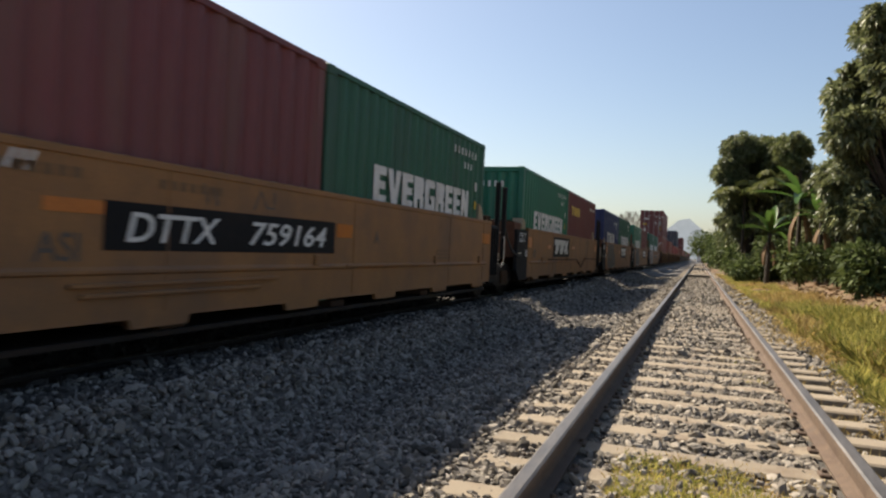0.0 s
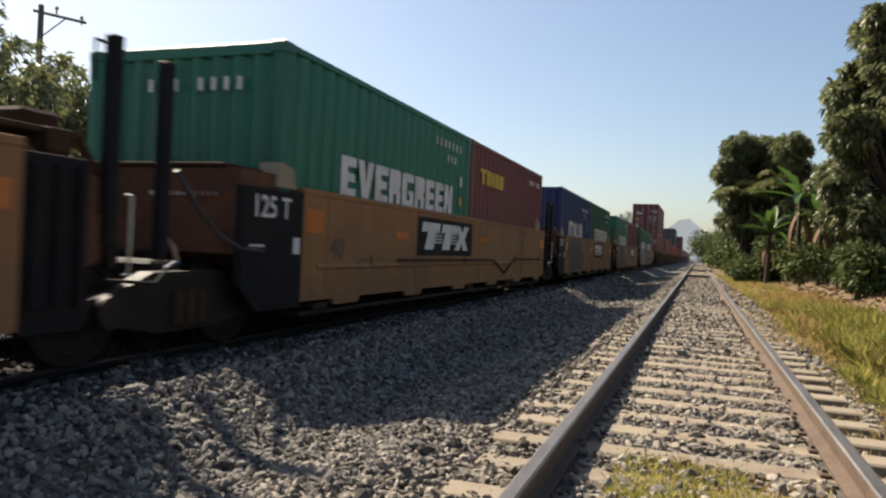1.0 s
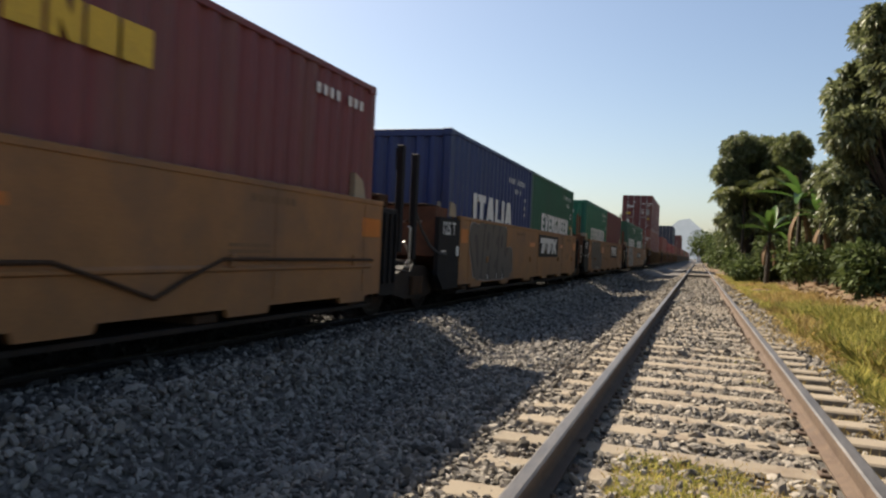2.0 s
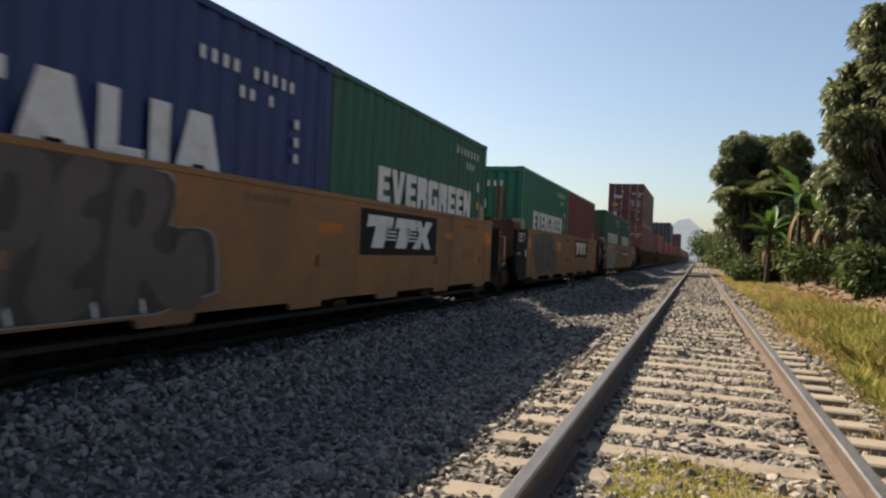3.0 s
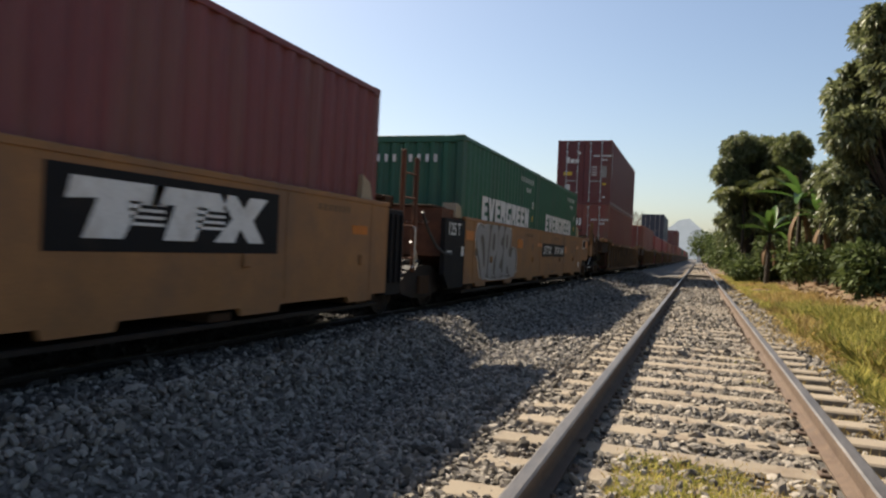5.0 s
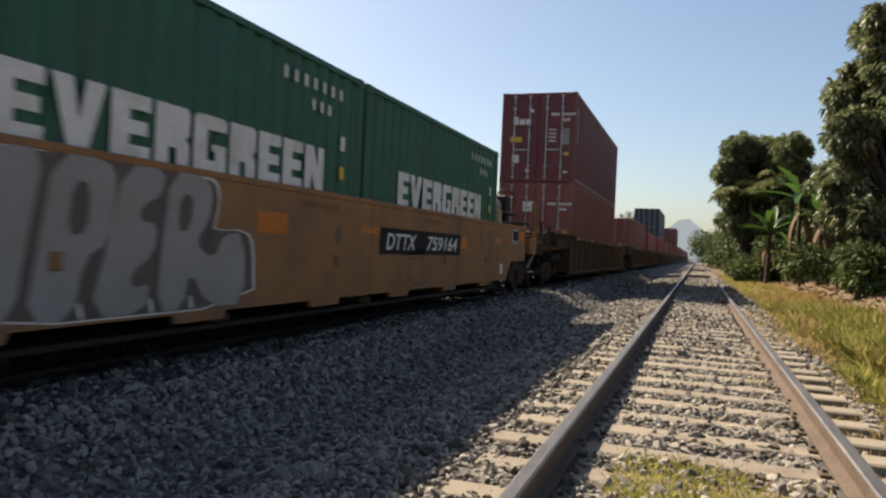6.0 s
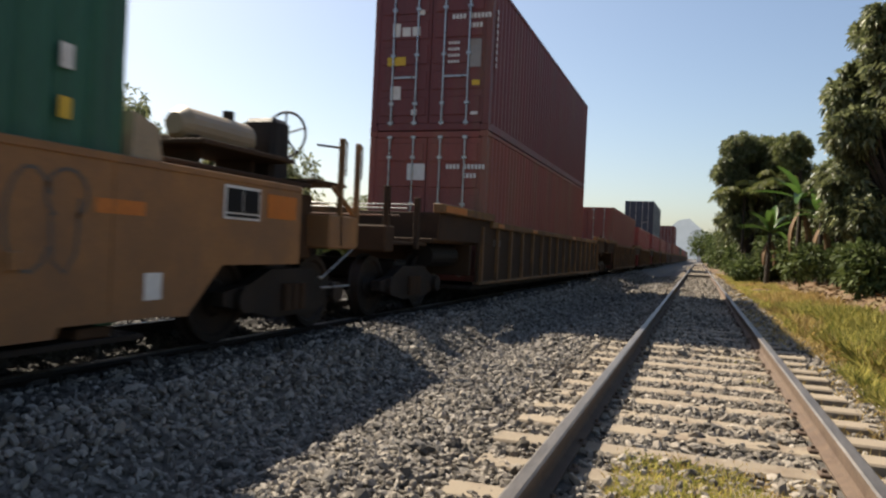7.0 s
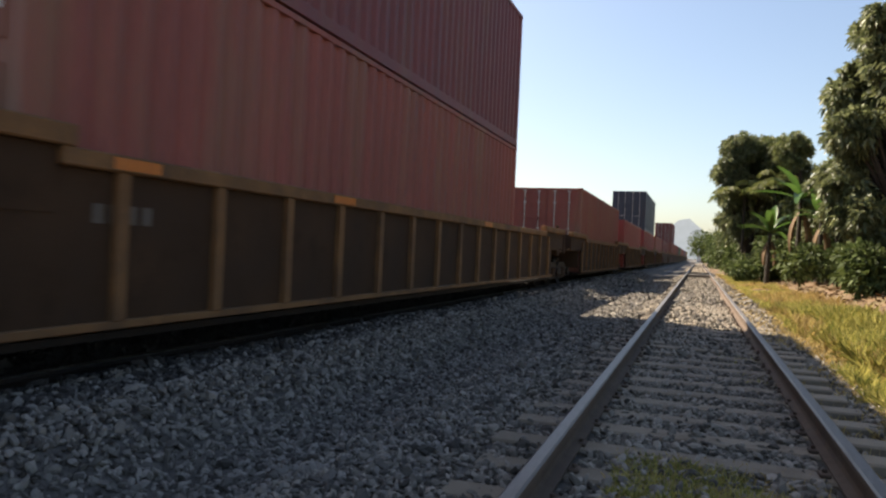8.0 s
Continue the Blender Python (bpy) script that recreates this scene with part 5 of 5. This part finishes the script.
build_grass("tall_grass", M_DRYGRASS, 13000, 32, 1.7, 3.9, 7.0, 28, 0.34, 0.05, "tall dry grass clump on the verge")
build_grass("grass_tuft", M_GRASS, 5600, 21, -0.42, 0.6, 3.6, 4.4, 0.07, -0.45, "low green grass tuft between the rails")
build_grass("grass_tuft", M_DRYGRASS, 3800, 22, -0.45, 0.66, 3.45, 4.5, 0.06, -0.35, "straw-coloured grass tuft between the rails")
build_grass("grass_tuft", M_GRASS, 900, 23, 0.2, 0.65, 7.6, 9.6, 0.05, -0.3, "sparse green grass between the sleepers")
build_grass("grass_tuft", M_DRYGRASS, 9000, 24, 0.9, 1.6, 2.8, 30.0, 0.09, -0.3, "straw-coloured grass along the sleeper ends")


def leaf_litter(n, seed):
    """Dead leaves and twig scraps lying on the bank."""
    rng = np.random.default_rng(seed)
    x, y = rng.uniform(2.6, 11, n), rng.uniform(14, 48, n)
    z = np.array([ground_z(p, q) for p, q in zip(x, y)]) + 0.015
    way = rng.normal(size=(n, 3)) * np.array([1, 1, 0.25])
    ln = rng.uniform(0.08, 0.24, n)
    ob = leaf_mesh("leaf_litter", np.stack([x, y, z], 1), way, ln, ln * 0.4, M_DEADLEAF, None, droop=0.0, seed=seed)
    return tagged(ob, "brown dead leaves scattered over the soil bank", "leaf litter", kind="stuff")


leaf_litter(9000, 77)


def build_hills():
    bm = bmesh.new()
    for k, (dist, hh) in enumerate([(2600, 70), (2900, 110)]):
        prev = None
        for i in range(161):
            a = radians(-60 + i * 0.75)
            x, y = dist * math.sin(a), dist * math.cos(a)
            e = hh * (0.4 + 0.45 * noise.noise((i * 0.05, k * 3.1, 1.0)) + 0.95 * math.exp(-((math.degrees(a) + 1.0) / 1.7) ** 2) * k + 0.08 * noise.noise((i * 0.6, k, 2.0)))
            pair = (bm.verts.new((x, y, -5)), bm.verts.new((x, y, max(12, e))))
            if prev:
                bm.faces.new((prev[0], pair[0], pair[1], prev[1]))
            prev = pair
    return tagged(part("backdrop", bm, M_HILL), "hazy blue far hills on the horizon", "hills", kind="structure")


build_hills()


def utility_pole(x, y, z, h):
    ob = tagged(empty("utility_pole", pose(x, y, z)), "grey wooden utility pole with one crossarm and insulators", "utility pole")
    part("pole", rod(bmesh.new(), (0, 0, -0.3), (0, 0, h), 0.13, 10, 0.09), M_WOOD, ob)
    part("crossarm", rod(bmesh.new(), (-0.1, -0.2, h - 0.25), (0.2, 1.75, h - 0.1), 0.055, 6), M_WOOD, ob)
    part("brace", rod(bmesh.new(), (0, 0.05, h - 1.1), (0.15, 0.9, h - 0.2), 0.025, 6), M_WOOD, ob)
    for yy in (0.55, 1.65):
        part("insulator", rod(rod(bmesh.new(), (0.1, yy, h - 0.2), (0.1, yy, h + 0.12), 0.03, 8), (0.1, yy, h + 0.02), (0.1, yy, h + 0.1), 0.075, 10, 0.05), M_GREENISH, ob, "pale porcelain insulator")


utility_pole(-22.0, 18.9, -0.6, 9.4)


def bare_tree(x, y, z, h, seed):
    rng = random.Random(seed)
    ob = tagged(empty("bare_tree", pose(x, y, z)), "leafless grey tree far behind the train", "tree")
    trunk = rod(bmesh.new(), (0, 0, -0.2), (0, 0, h * 0.4), 0.2, 8, 0.14)
    twigs = bmesh.new()

    def fork(p, way, ln, r, depth):
        q = p + way * ln
        rod(twigs, p, q, r, 5, r * 0.6)
        if depth:
            for _ in range(3):
                fork(q, (way + Vector((rng.uniform(-.8, .8), rng.uniform(-.8, .8), rng.uniform(-.1, .5)))).normalized(), ln * 0.72, r * 0.6, depth - 1)
    for _ in range(4):
        fork(Vector((0, 0, h * 0.38)), Vector((rng.uniform(-.7, .7), rng.uniform(-.7, .7), 1)).normalized(), h * 0.24, 0.12, 3)
    part("trunk", trunk, M_WOOD, ob)
    part("branching", twigs, M_WOOD, ob)


bare_tree(-9.6, 118.0, -0.6, 9.0, 3)
bare_tree(-10.5, 134.0, -0.6, 9.5, 4)


def far_house(x, y):
    ob = tagged(empty("far_house", pose(x, y, -0.1)), "small whitewashed house far down the line", "house")
    part("wall", slab(-1.6, 1.6, 0, 4, 0, 2.6), M_WALL, ob)
    part("roof", prism(bmesh.new(), [(-1.9, 2.58), (1.9, 2.58), (0, 3.5)], 'y', -0.3, 4.3), M_GRIME, ob)
    part("door", slab(-0.4, 0.4, -0.03, 0.0, 0, 2.0), M_BARK, ob)


far_house(1.2, 215.0)

crossing = tagged(empty("crossing_boards", pose(0.025, 48.0, 0)), "dark weathered boards laid between the rails", "level crossing")
for k in range(5):
    part("board", slab(-0.68, 0.68, k * 0.24, k * 0.24 + 0.22, -0.17, -0.02, bevel=0.01), M_WOOD, crossing)
bag = bmesh.new()
bmesh.ops.create_icosphere(bag, subdivisions=2, radius=0.16)
for v in bag.verts:
    v.co *= 1 + 0.35 * noise.noise(v.co * 9)
    v.co.z = v.co.z * 0.45
tagged(part("plastic_bag", bag, M_PLASTIC, None, "", pose(2.15, 15.4, gz(2.15, 15.4) + 0.05)), "crumpled pale plastic bag lying in the grass", "litter")
bush = random.Random(4)
for k in range(14):
    x, y = bush.uniform(5.5, 9.5), bush.uniform(20, 30)
    log = rod(bmesh.new(), (0, 0, 0), (bush.uniform(0.5, 1.1), bush.uniform(-0.5, 0.5), 0.06), 0.05, 7, 0.03)
    rod(log, (0.3, 0, 0.02), (0.45, 0.25, 0.16), 0.022, 5, 0.01)
    tagged(part("fallen_branch", log, M_BARK, None, "", pose(x, y, gz(x, y) + 0.03)), "dry brown branch lying on the soil bank", "branch", "fallen branches")


def motions():
    for ob, u, z in movers:
        walk(ob, [(t, pose(TRAIN_X, u - run(t), z)) for t in (0.0, 1.0, 2.0, 3.0, 4.0, 5.0, 6.0, 7.0, 8.0)])
    # wheels roll with the train: 60 degrees and less from row to row
    times = [k / 30 for k in range(241)]
    for w, y in wheelsets[:14]:
        walk(w, [(t, pose(0, y, 0.42) @ Matrix.Rotation(run(t) / 0.42, 4, 'X')) for t in times])


motions()
